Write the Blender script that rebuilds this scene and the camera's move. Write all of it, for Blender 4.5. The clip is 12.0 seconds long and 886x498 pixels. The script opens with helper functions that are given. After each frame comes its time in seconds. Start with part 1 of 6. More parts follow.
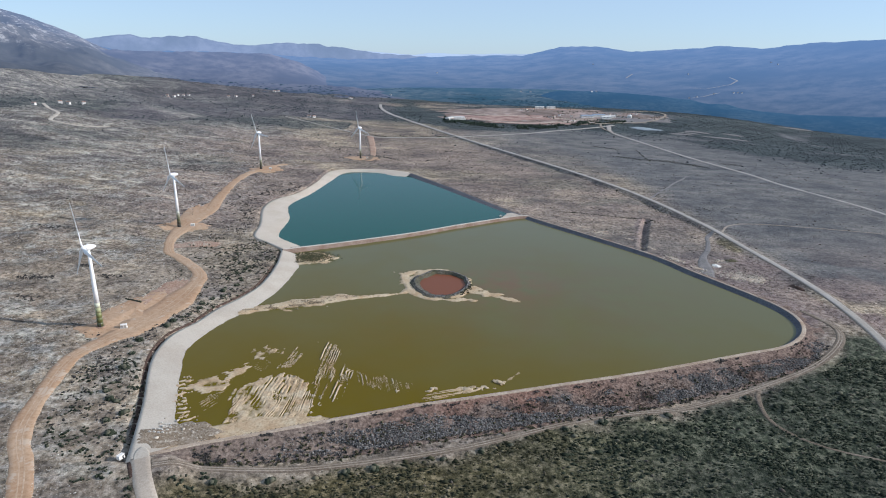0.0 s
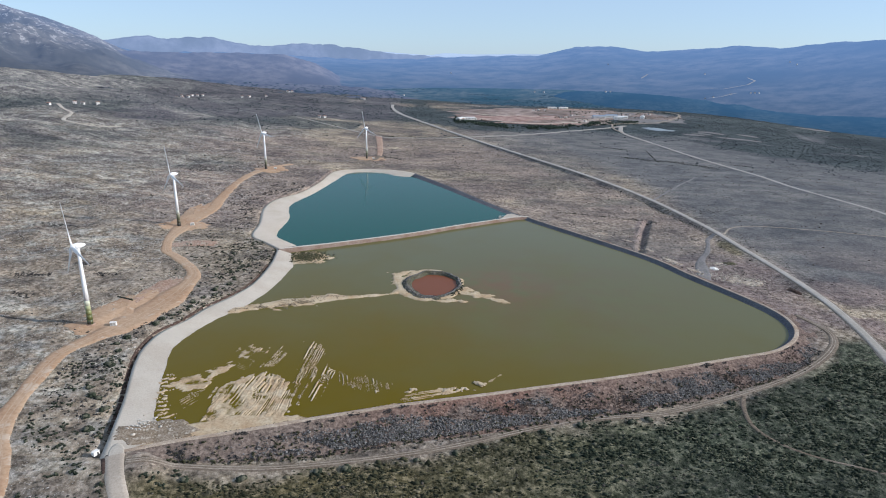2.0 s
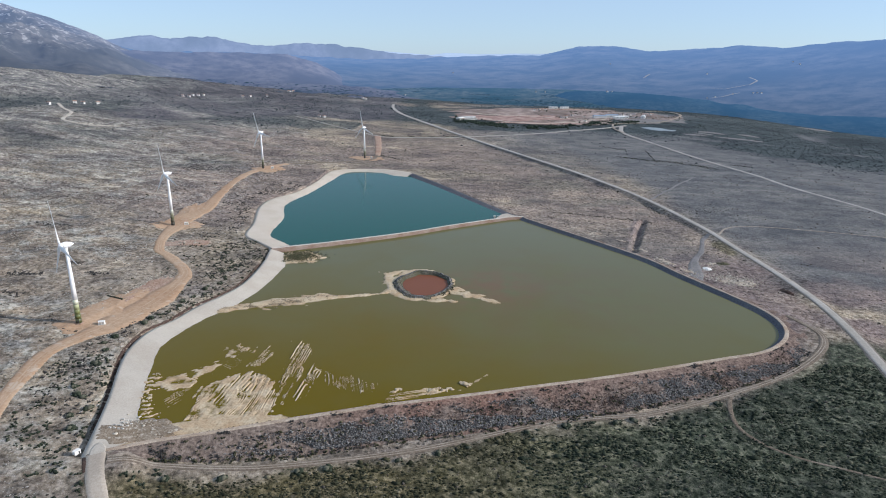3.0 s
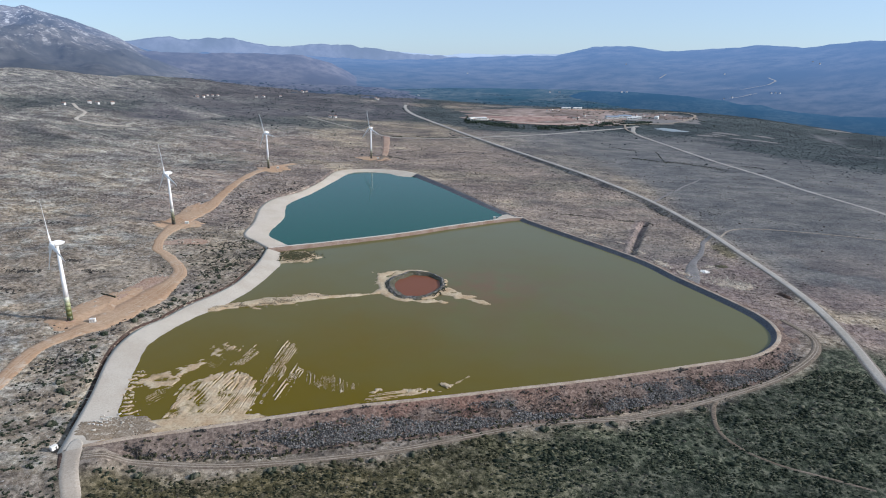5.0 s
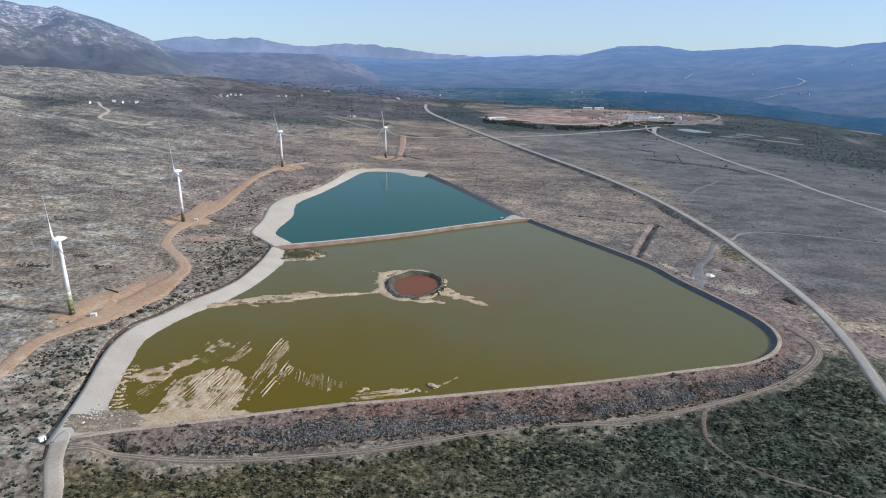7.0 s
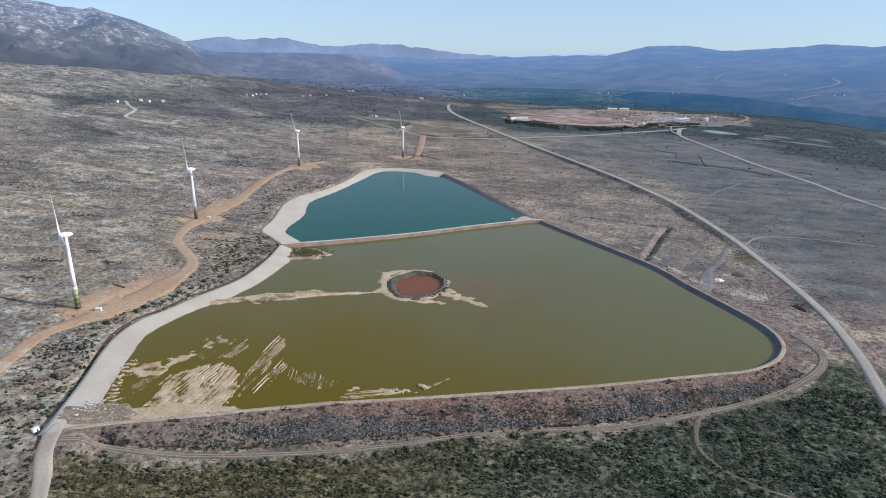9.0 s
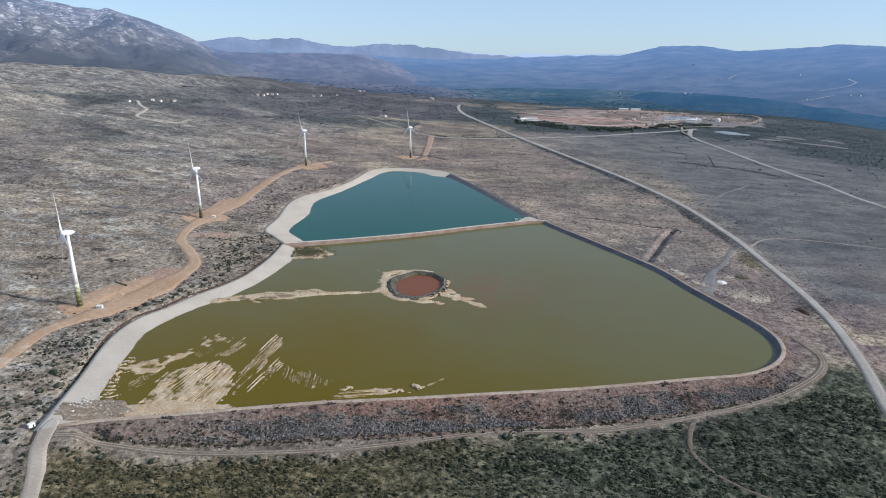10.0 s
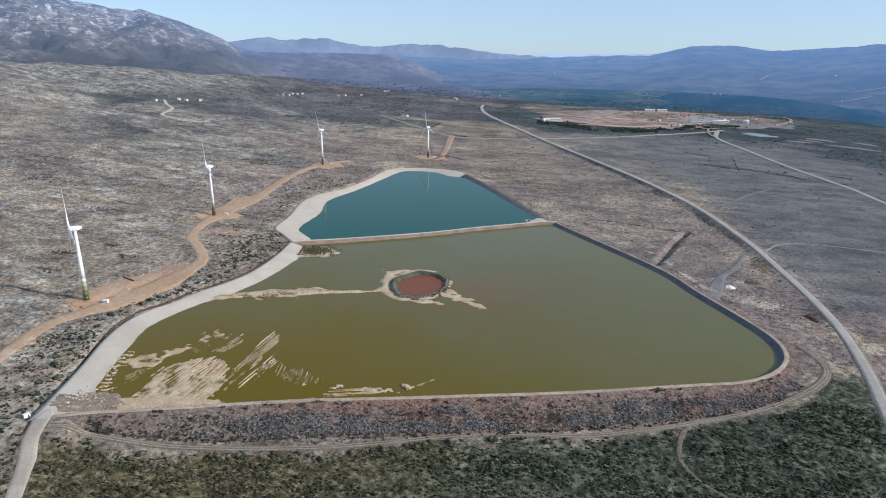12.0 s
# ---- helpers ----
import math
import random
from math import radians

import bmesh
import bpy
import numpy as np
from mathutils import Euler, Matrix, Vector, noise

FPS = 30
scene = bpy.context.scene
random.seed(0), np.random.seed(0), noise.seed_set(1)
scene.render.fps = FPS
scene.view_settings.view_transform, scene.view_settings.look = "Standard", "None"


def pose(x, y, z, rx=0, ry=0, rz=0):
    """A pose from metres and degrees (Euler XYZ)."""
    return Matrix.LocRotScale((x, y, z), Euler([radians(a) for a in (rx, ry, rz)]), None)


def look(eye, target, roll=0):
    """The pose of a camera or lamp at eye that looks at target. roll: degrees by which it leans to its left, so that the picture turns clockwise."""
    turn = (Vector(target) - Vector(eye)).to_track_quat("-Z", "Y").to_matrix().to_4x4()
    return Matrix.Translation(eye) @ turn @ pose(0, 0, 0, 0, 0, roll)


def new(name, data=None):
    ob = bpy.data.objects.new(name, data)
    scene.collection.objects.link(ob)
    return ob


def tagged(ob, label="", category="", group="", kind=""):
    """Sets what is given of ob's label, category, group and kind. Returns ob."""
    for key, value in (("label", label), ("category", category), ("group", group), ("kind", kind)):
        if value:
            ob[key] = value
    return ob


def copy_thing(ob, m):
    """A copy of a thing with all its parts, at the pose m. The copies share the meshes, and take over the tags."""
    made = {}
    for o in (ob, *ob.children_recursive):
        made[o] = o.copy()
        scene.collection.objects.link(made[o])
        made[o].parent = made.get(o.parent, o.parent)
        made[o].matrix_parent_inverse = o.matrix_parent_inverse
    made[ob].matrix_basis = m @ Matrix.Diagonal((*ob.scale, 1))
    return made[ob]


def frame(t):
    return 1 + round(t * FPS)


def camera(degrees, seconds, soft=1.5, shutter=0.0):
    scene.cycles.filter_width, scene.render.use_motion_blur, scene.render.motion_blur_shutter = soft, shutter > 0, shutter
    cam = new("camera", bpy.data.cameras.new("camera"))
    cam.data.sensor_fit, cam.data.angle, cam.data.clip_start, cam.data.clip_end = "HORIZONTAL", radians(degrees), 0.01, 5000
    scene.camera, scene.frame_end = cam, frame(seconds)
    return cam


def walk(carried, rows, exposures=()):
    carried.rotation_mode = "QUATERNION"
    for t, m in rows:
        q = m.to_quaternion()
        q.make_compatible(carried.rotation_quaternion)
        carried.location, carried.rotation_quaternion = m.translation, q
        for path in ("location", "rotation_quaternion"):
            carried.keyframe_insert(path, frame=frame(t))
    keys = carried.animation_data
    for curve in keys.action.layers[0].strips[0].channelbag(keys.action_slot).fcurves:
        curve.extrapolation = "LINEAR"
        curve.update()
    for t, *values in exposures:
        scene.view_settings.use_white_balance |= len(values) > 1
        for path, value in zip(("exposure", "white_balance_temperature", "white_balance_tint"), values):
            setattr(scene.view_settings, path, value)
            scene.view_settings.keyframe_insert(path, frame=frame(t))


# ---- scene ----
cam = camera(70.9, 12.0, soft=1.05)
METRES, EYE, TILT, LEAN, TURN = 145.0, 200.0, -16.6, 0.0, 0.0
PATH = [
    (0, (-0.383, -0.491, 214.619), (-0.36, 1.419, 214.026), 0.9),
    (0.5, (5.642, -0.264, 214.574), (5.642, 1.646, 213.981), 0.8),
    (1, (11.88, -0.131, 214.756), (11.868, 1.779, 214.162), 0.8),
    (1.5, (17.756, 0.144, 215.06), (17.73, 2.053, 214.466), 0.8),
    (2, (24.008, 0.506, 215.105), (23.977, 2.416, 214.512), 0.8),
    (2.5, (30.154, 1.018, 215.18), (30.12, 2.927, 214.585), 0.7),
    (3, (36.106, 1.636, 214.994), (36.064, 3.546, 214.4), 0.8),
    (5, (60.349, 3.665, 215.272), (60.252, 5.572, 214.679), 0.7),
    (5.5, (66.043, 4.264, 215.498), (65.925, 6.17, 214.904), 0.7),
    (6, (72.606, 4.849, 215.684), (72.471, 6.754, 215.09), 0.7),
    (6.5, (78.166, 5.515, 215.938), (78.019, 7.419, 215.343), 0.7),
    (7, (84.415, 6.302, 215.801), (84.24, 8.203, 215.206), 0.7),
    (9, (107.795, 10.41, 216.169), (107.534, 12.301, 215.573), 0.7),
    (9.5, (113.834, 11.419, 216.123), (113.555, 13.307, 215.527), 0.7),
    (10, (119.591, 12.519, 216.254), (119.291, 14.404, 215.658), 0.7),
    (10.5, (125.293, 13.768, 216.028), (124.97, 15.649, 215.432), 0.7),
    (11, (131.546, 15.178, 216.149), (131.202, 17.056, 215.553), 0.7),
    (11.5, (137.684, 16.591, 216.199), (137.323, 18.466, 215.603), 0.6),
    (12, (143.492, 18.147, 216.455), (143.105, 20.016, 215.858), 0.7),
]
walk(cam, [(t, look(eye, target, roll)) for t, eye, target, roll in PATH], [(0.0, 0.22, 6200, 13.3)])

# ---- light and sky ----
SUN_DIR = Vector((0.905, -0.075, 0.42)).normalized()          # towards the sun
world = bpy.data.worlds.new("sky")
scene.world = world
world.use_nodes = True
wn = world.node_tree
wn.nodes.clear()
sky = wn.nodes.new("ShaderNodeTexSky")
sky.sky_type, sky.sun_disc = "NISHITA", False
sky.sun_elevation = math.asin(SUN_DIR.z)
sky.sun_rotation = math.atan2(SUN_DIR.x, SUN_DIR.y)
sky.air_density, sky.dust_density, sky.ozone_density, sky.altitude = 1.0, 0.9, 2.2, 1500
bg = wn.nodes.new("ShaderNodeBackground")
bg.inputs["Strength"].default_value = 0.098
wo = wn.nodes.new("ShaderNodeOutputWorld")
air = wn.nodes.new("ShaderNodeMix")          # bright winter air over the plain sky
air.data_type = "RGBA"
air.inputs[0].default_value, air.inputs[7].default_value = 0.46, (6.4, 7.95, 9.0, 1)
cool = wn.nodes.new("ShaderNodeMix")
cool.data_type, cool.blend_type = "RGBA", "MULTIPLY"
cool.inputs[0].default_value, cool.inputs[7].default_value = 1.0, (0.62, 0.80, 1.05, 1)
wn.links.new(sky.outputs[0], cool.inputs[6])
wn.links.new(cool.outputs[2], air.inputs[6])
wn.links.new(air.outputs[2], bg.inputs["Color"])
wn.links.new(bg.outputs[0], wo.inputs["Surface"])

sun = new("sun", bpy.data.lights.new("sun", "SUN"))
sun.data.energy, sun.data.angle, sun.data.color = 4.4, radians(0.53), (1.0, 0.93, 0.83)
sun.matrix_world = look(SUN_DIR * 100, (0, 0, 0))


# ---- small tools ----
RNG = np.random.default_rng(7)
TABLE = RNG.random((256, 256))


def vnoise(x, y, seed=0):
    """Smooth lattice noise, 0 to 1."""
    x, y = np.asarray(x, float) + 17.3 * seed, np.asarray(y, float) - 9.1 * seed
    xi, yi = np.floor(x).astype(int), np.floor(y).astype(int)
    u, v = x - xi, y - yi
    u, v = u * u * (3 - 2 * u), v * v * (3 - 2 * v)
    a, b = TABLE[xi & 255, yi & 255], TABLE[(xi + 1) & 255, yi & 255]
    c, d = TABLE[xi & 255, (yi + 1) & 255], TABLE[(xi + 1) & 255, (yi + 1) & 255]
    return (a * (1 - u) + b * u) * (1 - v) + (c * (1 - u) + d * u) * v


def fbm(x, y, octaves=4, seed=0):
    total, weight, amp = 0.0, 0.0, 1.0
    for i in range(octaves):
        total = total + amp * vnoise(x * 2 ** i, y * 2 ** i, seed + 3 * i)
        weight, amp = weight + amp, amp * 0.5
    return total / weight


def smooth(a, b, v):
    w = np.clip((np.asarray(v, float) - a) / (b - a), 0, 1)
    return w * w * (3 - 2 * w)


def spline(points, step=3.0):
    """An even line through plan points (any number of columns)."""
    p = np.array(points, float)
    p = np.vstack([2 * p[0] - p[1], p, 2 * p[-1] - p[-2]])
    out = []
    for a, b, c, d in zip(p[:-3], p[1:-2], p[2:-1], p[3:]):
        w = np.linspace(0, 1, 16, endpoint=False)[:, None]
        out.append(0.5 * (2 * b + (c - a) * w + (2 * a - 5 * b + 4 * c - d) * w ** 2 + (3 * b - a - 3 * c + d) * w ** 3))
    q = np.vstack(out + [p[-2][None]])
    run = np.concatenate([[0], np.cumsum(np.hypot(*np.diff(q[:, :2], axis=0).T))])
    at = np.linspace(0, run[-1], max(4, int(run[-1] / step) + 1))
    return np.stack([np.interp(at, run, q[:, k]) for k in range(q.shape[1])], 1)


def resample(line, count):
    run = np.concatenate([[0], np.cumsum(np.hypot(*np.diff(line[:, :2], axis=0).T))])
    at = np.linspace(0, run[-1], count)
    return np.stack([np.interp(at, run, line[:, k]) for k in range(line.shape[1])], 1)


def normals(line):
    """Unit normals in plan, to the left of the way."""
    d = np.gradient(line[:, :2], axis=0)
    d /= np.hypot(d[:, 0], d[:, 1])[:, None] + 1e-9
    return np.stack([-d[:, 1], d[:, 0]], 1)


def distance(line, x, y):
    """The plan distance from points to a line."""
    x, y = np.asarray(x, float), np.asarray(y, float)
    best = np.full(x.shape, 1e9)
    lo, hi = line[:, :2].min(0) - 80, line[:, :2].max(0) + 80
    near = (x > lo[0]) & (x < hi[0]) & (y > lo[1]) & (y < hi[1])
    px, py, b = x[near], y[near], best[near]
    for (ax, ay), (cx, cy) in zip(line[:-1, :2], line[1:, :2]):
        dx, dy = cx - ax, cy - ay
        w = np.clip(((px - ax) * dx + (py - ay) * dy) / (dx * dx + dy * dy + 1e-9), 0, 1)
        b = np.minimum(b, np.hypot(px - ax - w * dx, py - ay - w * dy))
    best[near] = b
    return best


def inside(poly, x, y):
    x, y = np.asarray(x, float), np.asarray(y, float)
    hit = np.zeros(x.shape, bool)
    for (ax, ay), (cx, cy) in zip(poly[:, :2], np.roll(poly[:, :2], -1, 0)):
        cross = (ay > y) != (cy > y)
        hit ^= cross & (x < (cx - ax) * (y - ay) / (cy - ay + 1e-12) + ax)
    return hit


def mesh_arrays(name, verts, faces, material, even=False):
    """A mesh object from arrays; faces all of one size."""
    verts, faces = np.asarray(verts, np.float32), np.asarray(faces, np.int32)
    k = faces.shape[1]
    me = bpy.data.meshes.new(name)
    me.vertices.add(len(verts))
    me.vertices.foreach_set("co", verts.ravel())
    me.loops.add(faces.size)
    me.loops.foreach_set("vertex_index", faces.ravel())
    me.polygons.add(len(faces))
    me.polygons.foreach_set("loop_start", np.arange(0, faces.size, k, dtype=np.int32))
    if even:
        me.polygons.foreach_set("use_smooth", np.ones(len(faces), bool))
    me.update(calc_edges=True)
    me.materials.append(material)
    return new(name, me)


def sheet(name, X, Y, Z, material, keep=None):
    """A height field over a grid."""
    n, m = X.shape
    i = np.arange(n * m).reshape(n, m)
    f = np.stack([i[:-1, :-1], i[:-1, 1:], i[1:, 1:], i[1:, :-1]], -1).reshape(-1, 4)
    if keep is not None:
        f = f[keep.ravel()[f].any(1)]
    v = np.stack([X, Y, Z], -1).reshape(-1, 3)
    used = np.zeros(len(v), bool)
    used[f.ravel()] = True
    new_index = np.cumsum(used) - 1
    return mesh_arrays(name, v[used], new_index[f], material, True)


def loft(name, lines, material):
    """A sheet through equally long 3D lines, laid side by side."""
    a = np.stack(lines)
    return sheet(name, a[..., 0], a[..., 1], a[..., 2], material)


def link_bm(name, bm, material, parent=None, label=""):
    me = bpy.data.meshes.new(name)
    bmesh.ops.recalc_face_normals(bm, faces=bm.faces)
    bm.to_mesh(me)
    bm.free()
    me.materials.append(material)
    ob = new(name, me)
    if parent:
        ob.parent = parent
    if label:
        ob["label"] = label
    return ob


def part(name, bm, material, parent, label=""):
    return link_bm(name, bm, material, parent, label)


def block(bm, sx, sy, sz, x=0, y=0, z=0, rz=0, bevel=0.0):
    """A box whose base centre is at x, y, z."""
    g = bmesh.ops.create_cube(bm, size=1.0, matrix=pose(x, y, z + sz / 2, 0, 0, rz) @ Matrix.Diagonal((sx, sy, sz, 1)))
    if bevel:
        edges = {e for v in g["verts"] for e in v.link_edges}
        bmesh.ops.bevel(bm, geom=list(edges), offset=bevel, segments=1, affect="EDGES")


def ring_solid(bm, rings, close=True):
    """Joins rings (lists of points) into a tube, capped at its ends."""
    rows = [[bm.verts.new(p) for p in r] for r in rings]
    for a, b in zip(rows[:-1], rows[1:]):
        n = len(a)
        for i in range(n):
            bm.faces.new((a[i], a[(i + 1) % n], b[(i + 1) % n], b[i])).smooth = True
    if close:
        bm.faces.new(rows[0][::-1])
        bm.faces.new(rows[-1])


# ---- materials ----
def blank(name):
    m = bpy.data.materials.new(name)
    m.use_nodes = True
    return m, m.node_tree, m.node_tree.nodes["Principled BSDF"]


def noise_node(nt, scale, detail=5.0, rough=0.6, stretch=None, attr=None):
    n = nt.nodes.new("ShaderNodeTexNoise")
    n.inputs["Scale"].default_value, n.inputs["Detail"].default_value, n.inputs["Roughness"].default_value = scale, detail, rough
    c = nt.nodes.new("ShaderNodeTexCoord")
    if stretch:
        mp = nt.nodes.new("ShaderNodeMapping")
        mp.inputs["Scale"].default_value = stretch[:3]
        mp.inputs["Rotation"].default_value = (0, 0, stretch[3])
        nt.links.new(c.outputs["Object"], mp.inputs["Vector"])
        nt.links.new(mp.outputs[0], n.inputs["Vector"])
    else:
        nt.links.new(c.outputs["Object"], n.inputs["Vector"])
    return n.outputs["Fac"]


def ramp(nt, fac, stops):
    r = nt.nodes.new("ShaderNodeValToRGB")
    e = r.color_ramp.elements
    while len(e) < len(stops):
        e.new(0.5)
    for el, (p, c) in zip(e, stops):
        el.position, el.color = p, (*c, 1) if len(c) == 3 else c
    nt.links.new(fac, r.inputs[0])
    return r.outputs[0]


def grey(nt, fac, lo, hi, a=0.0, b=1.0):
    n = nt.nodes.new("ShaderNodeMapRange")
    n.inputs[1].default_value, n.inputs[2].default_value, n.inputs[3].default_value, n.inputs[4].default_value = lo, hi, a, b
    nt.links.new(fac, n.inputs[0])
    return n.outputs[0]


def mixed(nt, fac, a, b, mode="MIX"):
    n = nt.nodes.new("ShaderNodeMix")
    n.data_type, n.blend_type = "RGBA", mode
    for sock, value in ((n.inputs[0], fac), (n.inputs[6], a), (n.inputs[7], b)):
        if isinstance(value, (int, float)):
            sock.default_value = value
        elif isinstance(value, tuple):
            sock.default_value = (*value, 1)
        else:
            nt.links.new(value, sock)
    return n.outputs[2]


def times(nt, a, b, op="MULTIPLY"):
    n = nt.nodes.new("ShaderNodeMath")
    n.operation, n.use_clamp = op, True
    for sock, value in ((n.inputs[0], a), (n.inputs[1], b)):
        if isinstance(value, (int, float)):
            sock.default_value = value
        else:
            nt.links.new(value, sock)
    return n.outputs[0]


def bumped(nt, p, fac, strength, dist):
    b = nt.nodes.new("ShaderNodeBump")
    b.inputs["Strength"].default_value, b.inputs["Distance"].default_value = strength, dist
    nt.links.new(fac, b.inputs["Height"])
    nt.links.new(b.outputs[0], p.inputs["Normal"])


def earthy(name, fine, coarse, stops, tint, rough=0.95, bump=0.4, depth=0.3, spots=None):
    """Loose ground: fine grain over broad stains."""
    m, nt, p = blank(name)
    f, c = noise_node(nt, fine, 6, 0.65), noise_node(nt, coarse, 4, 0.6)
    col = ramp(nt, f, stops)
    col = mixed(nt, grey(nt, c, 0.42, 0.62), col, mixed(nt, 1.0, col, tint, "MULTIPLY"))
    if spots:
        s = noise_node(nt, spots[0], 3, 0.7)
        col = mixed(nt, grey(nt, s, spots[1], spots[1] + 0.07), col, spots[2])
    nt.links.new(col, p.inputs["Base Color"])
    p.inputs["Roughness"].default_value = rough
    p.inputs["Specular IOR Level"].default_value = 0.15
    bumped(nt, p, f, bump, depth)
    return m


def attribute(nt, name):
    n = nt.nodes.new("ShaderNodeAttribute")
    n.attribute_name = name
    return n.outputs["Fac"]


def cells(nt, scale, lo, hi, share):
    """Scattered round marks: where a random share of cells has its middle."""
    v = nt.nodes.new("ShaderNodeTexVoronoi")
    v.inputs["Scale"].default_value = scale
    c = nt.nodes.new("ShaderNodeTexCoord")
    warp = nt.nodes.new("ShaderNodeMix")
    warp.data_type, warp.blend_type = "RGBA", "ADD"
    warp.inputs[0].default_value = 0.9
    n = nt.nodes.new("ShaderNodeTexNoise")
    n.inputs["Scale"].default_value, n.inputs["Detail"].default_value = scale * 1.6, 3
    nt.links.new(c.outputs["Object"], n.inputs["Vector"])
    nt.links.new(c.outputs["Object"], warp.inputs[6])
    nt.links.new(n.outputs["Color"], warp.inputs[7])
    nt.links.new(warp.outputs[2], v.inputs["Vector"])
    s = nt.nodes.new("ShaderNodeSeparateColor")
    nt.links.new(v.outputs["Color"], s.inputs[0])
    return times(nt, grey(nt, v.outputs["Distance"], hi, lo), grey(nt, s.outputs[0], 1 - share, 1 - share + 0.05))


def ground_material():
    m, nt, p = blank("karst_ground")
    broad = noise_node(nt, 0.0075, 5, 0.65)
    mid = noise_node(nt, 0.038, 7, 0.72, (1.0, 1.25, 1.0, 0.25))
    fine = noise_node(nt, 0.23, 7, 0.72)
    grain = noise_node(nt, 1.2, 4, 0.7)
    dry = ramp(nt, fine, [(0.36, (0.111, 0.093, 0.071)), (0.46, (0.275, 0.235, 0.184)), (0.54, (0.380, 0.332, 0.268)), (0.63, (0.56, 0.51, 0.44))])
    brown = ramp(nt, fine, [(0.36, (0.066, 0.056, 0.053)), (0.48, (0.178, 0.153, 0.142)), (0.62, (0.31, 0.278, 0.258))])
    col = mixed(nt, grey(nt, broad, 0.44, 0.56), dry, brown)
    straw = ramp(nt, fine, [(0.36, (0.12, 0.103, 0.082)), (0.5, (0.272, 0.232, 0.192)), (0.62, (0.42, 0.368, 0.316))])
    # dry grass turned grey-blue, painting distance haze into the ground colour
    hazy_heath = ramp(nt, fine, [(0.36, (0.062, 0.066, 0.076)), (0.48, (0.138, 0.148, 0.170)), (0.62, (0.240, 0.252, 0.275))])
    col = mixed(nt, attribute(nt, "hazy_heath"), col, hazy_heath)
    col = mixed(nt, attribute(nt, "straw"), col, straw)
    col = mixed(nt, times(nt, grey(nt, mid, 0.47, 0.60), attribute(nt, "pale")), col, ramp(nt, fine, [(0.36, (0.148, 0.146, 0.134)), (0.5, (0.348, 0.348, 0.324)), (0.62, (0.595, 0.59, 0.57))]))
    col = mixed(nt, times(nt, grey(nt, mid, 0.46, 0.36), 0.55), col, ramp(nt, fine, [(0.36, (0.030, 0.029, 0.028)), (0.50, (0.095, 0.087, 0.082)), (0.62, (0.19, 0.178, 0.165))]))
    green = ramp(nt, fine, [(0.36, (0.029, 0.029, 0.015)), (0.5, (0.113, 0.102, 0.059)), (0.62, (0.277, 0.240, 0.157))])
    cool = ramp(nt, fine, [(0.36, (0.016, 0.024, 0.018)), (0.5, (0.066, 0.081, 0.061)), (0.62, (0.18, 0.190, 0.150))])
    green = mixed(nt, attribute(nt, "cool"), green, cool)
    col = mixed(nt, attribute(nt, "green"), col, green)
    red = ramp(nt, fine, [(0.36, (0.118, 0.090, 0.087)), (0.5, (0.242, 0.198, 0.192)), (0.62, (0.35, 0.300, 0.292))])
    col = mixed(nt, attribute(nt, "red"), col, red)
    # wood and moor colours also lean blue for painted haze
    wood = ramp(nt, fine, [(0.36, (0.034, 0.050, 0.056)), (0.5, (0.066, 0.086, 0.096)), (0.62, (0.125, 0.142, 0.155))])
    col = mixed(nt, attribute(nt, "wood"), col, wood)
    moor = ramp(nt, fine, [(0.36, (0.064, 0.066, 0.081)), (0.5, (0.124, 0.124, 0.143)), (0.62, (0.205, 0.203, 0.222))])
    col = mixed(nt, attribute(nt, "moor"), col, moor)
    tone = noise_node(nt, 0.0048, 6, 0.7, (1.0, 1.6, 1.0, 0.15))
    col = mixed(nt, 0.7, col, ramp(nt, tone, [(0.36, (0.55, 0.55, 0.57)), (0.50, (0.94, 0.92, 0.90)), (0.64, (1.34, 1.30, 1.21))]), "MULTIPLY")
    patchy = noise_node(nt, 0.016, 5, 0.7, (1.0, 1.7, 1.0, 0.4))
    col = mixed(nt, 0.64, col, ramp(nt, patchy, [(0.38, (0.64, 0.645, 0.66)), (0.50, (1.05, 1.04, 1.01)), (0.62, (1.27, 1.23, 1.14))]), "MULTIPLY")
    mottle = noise_node(nt, 0.065, 6, 0.82)
    col = mixed(nt, grey(nt, attribute(nt, "hazy_heath"), 0.0, 1.0, 0.50, 0.28), col, ramp(nt, mottle, [(0.37, (0.55, 0.55, 0.57)), (0.50, (1.04, 1.03, 1.01)), (0.63, (1.46, 1.42, 1.36))]), "MULTIPLY")
    strata = noise_node(nt, 0.034, 6, 0.66, (0.42, 1.9, 1.0, -0.45))
    col = mixed(nt, attribute(nt, "pale"), col, mixed(nt, 1.0, col, ramp(nt, strata, [(0.38, (0.76, 0.76, 0.78)), (0.50, (0.97, 0.96, 0.94)), (0.62, (1.22, 1.20, 1.16))]), "MULTIPLY"))
    bare = times(nt, 1.0, attribute(nt, "wood"), "SUBTRACT")
    sparse = times(nt, bare, grey(nt, attribute(nt, "hazy_heath"), 0.0, 1.0, 1.0, 0.3))
    col = mixed(nt, times(nt, cells(nt, 0.30, 0.20, 0.42, 0.26), sparse), col, mixed(nt, 0.68, col, (0.034, 0.035, 0.031)))
    col = mixed(nt, times(nt, cells(nt, 0.11, 0.16, 0.40, 0.32), times(nt, 0.6, sparse)), col, mixed(nt, 0.62, col, (0.038, 0.040, 0.040)))
    col = mixed(nt, times(nt, cells(nt, 0.75, 0.18, 0.34, 0.30), times(nt, attribute(nt, "pale"), bare)), col, (0.56, 0.55, 0.52))
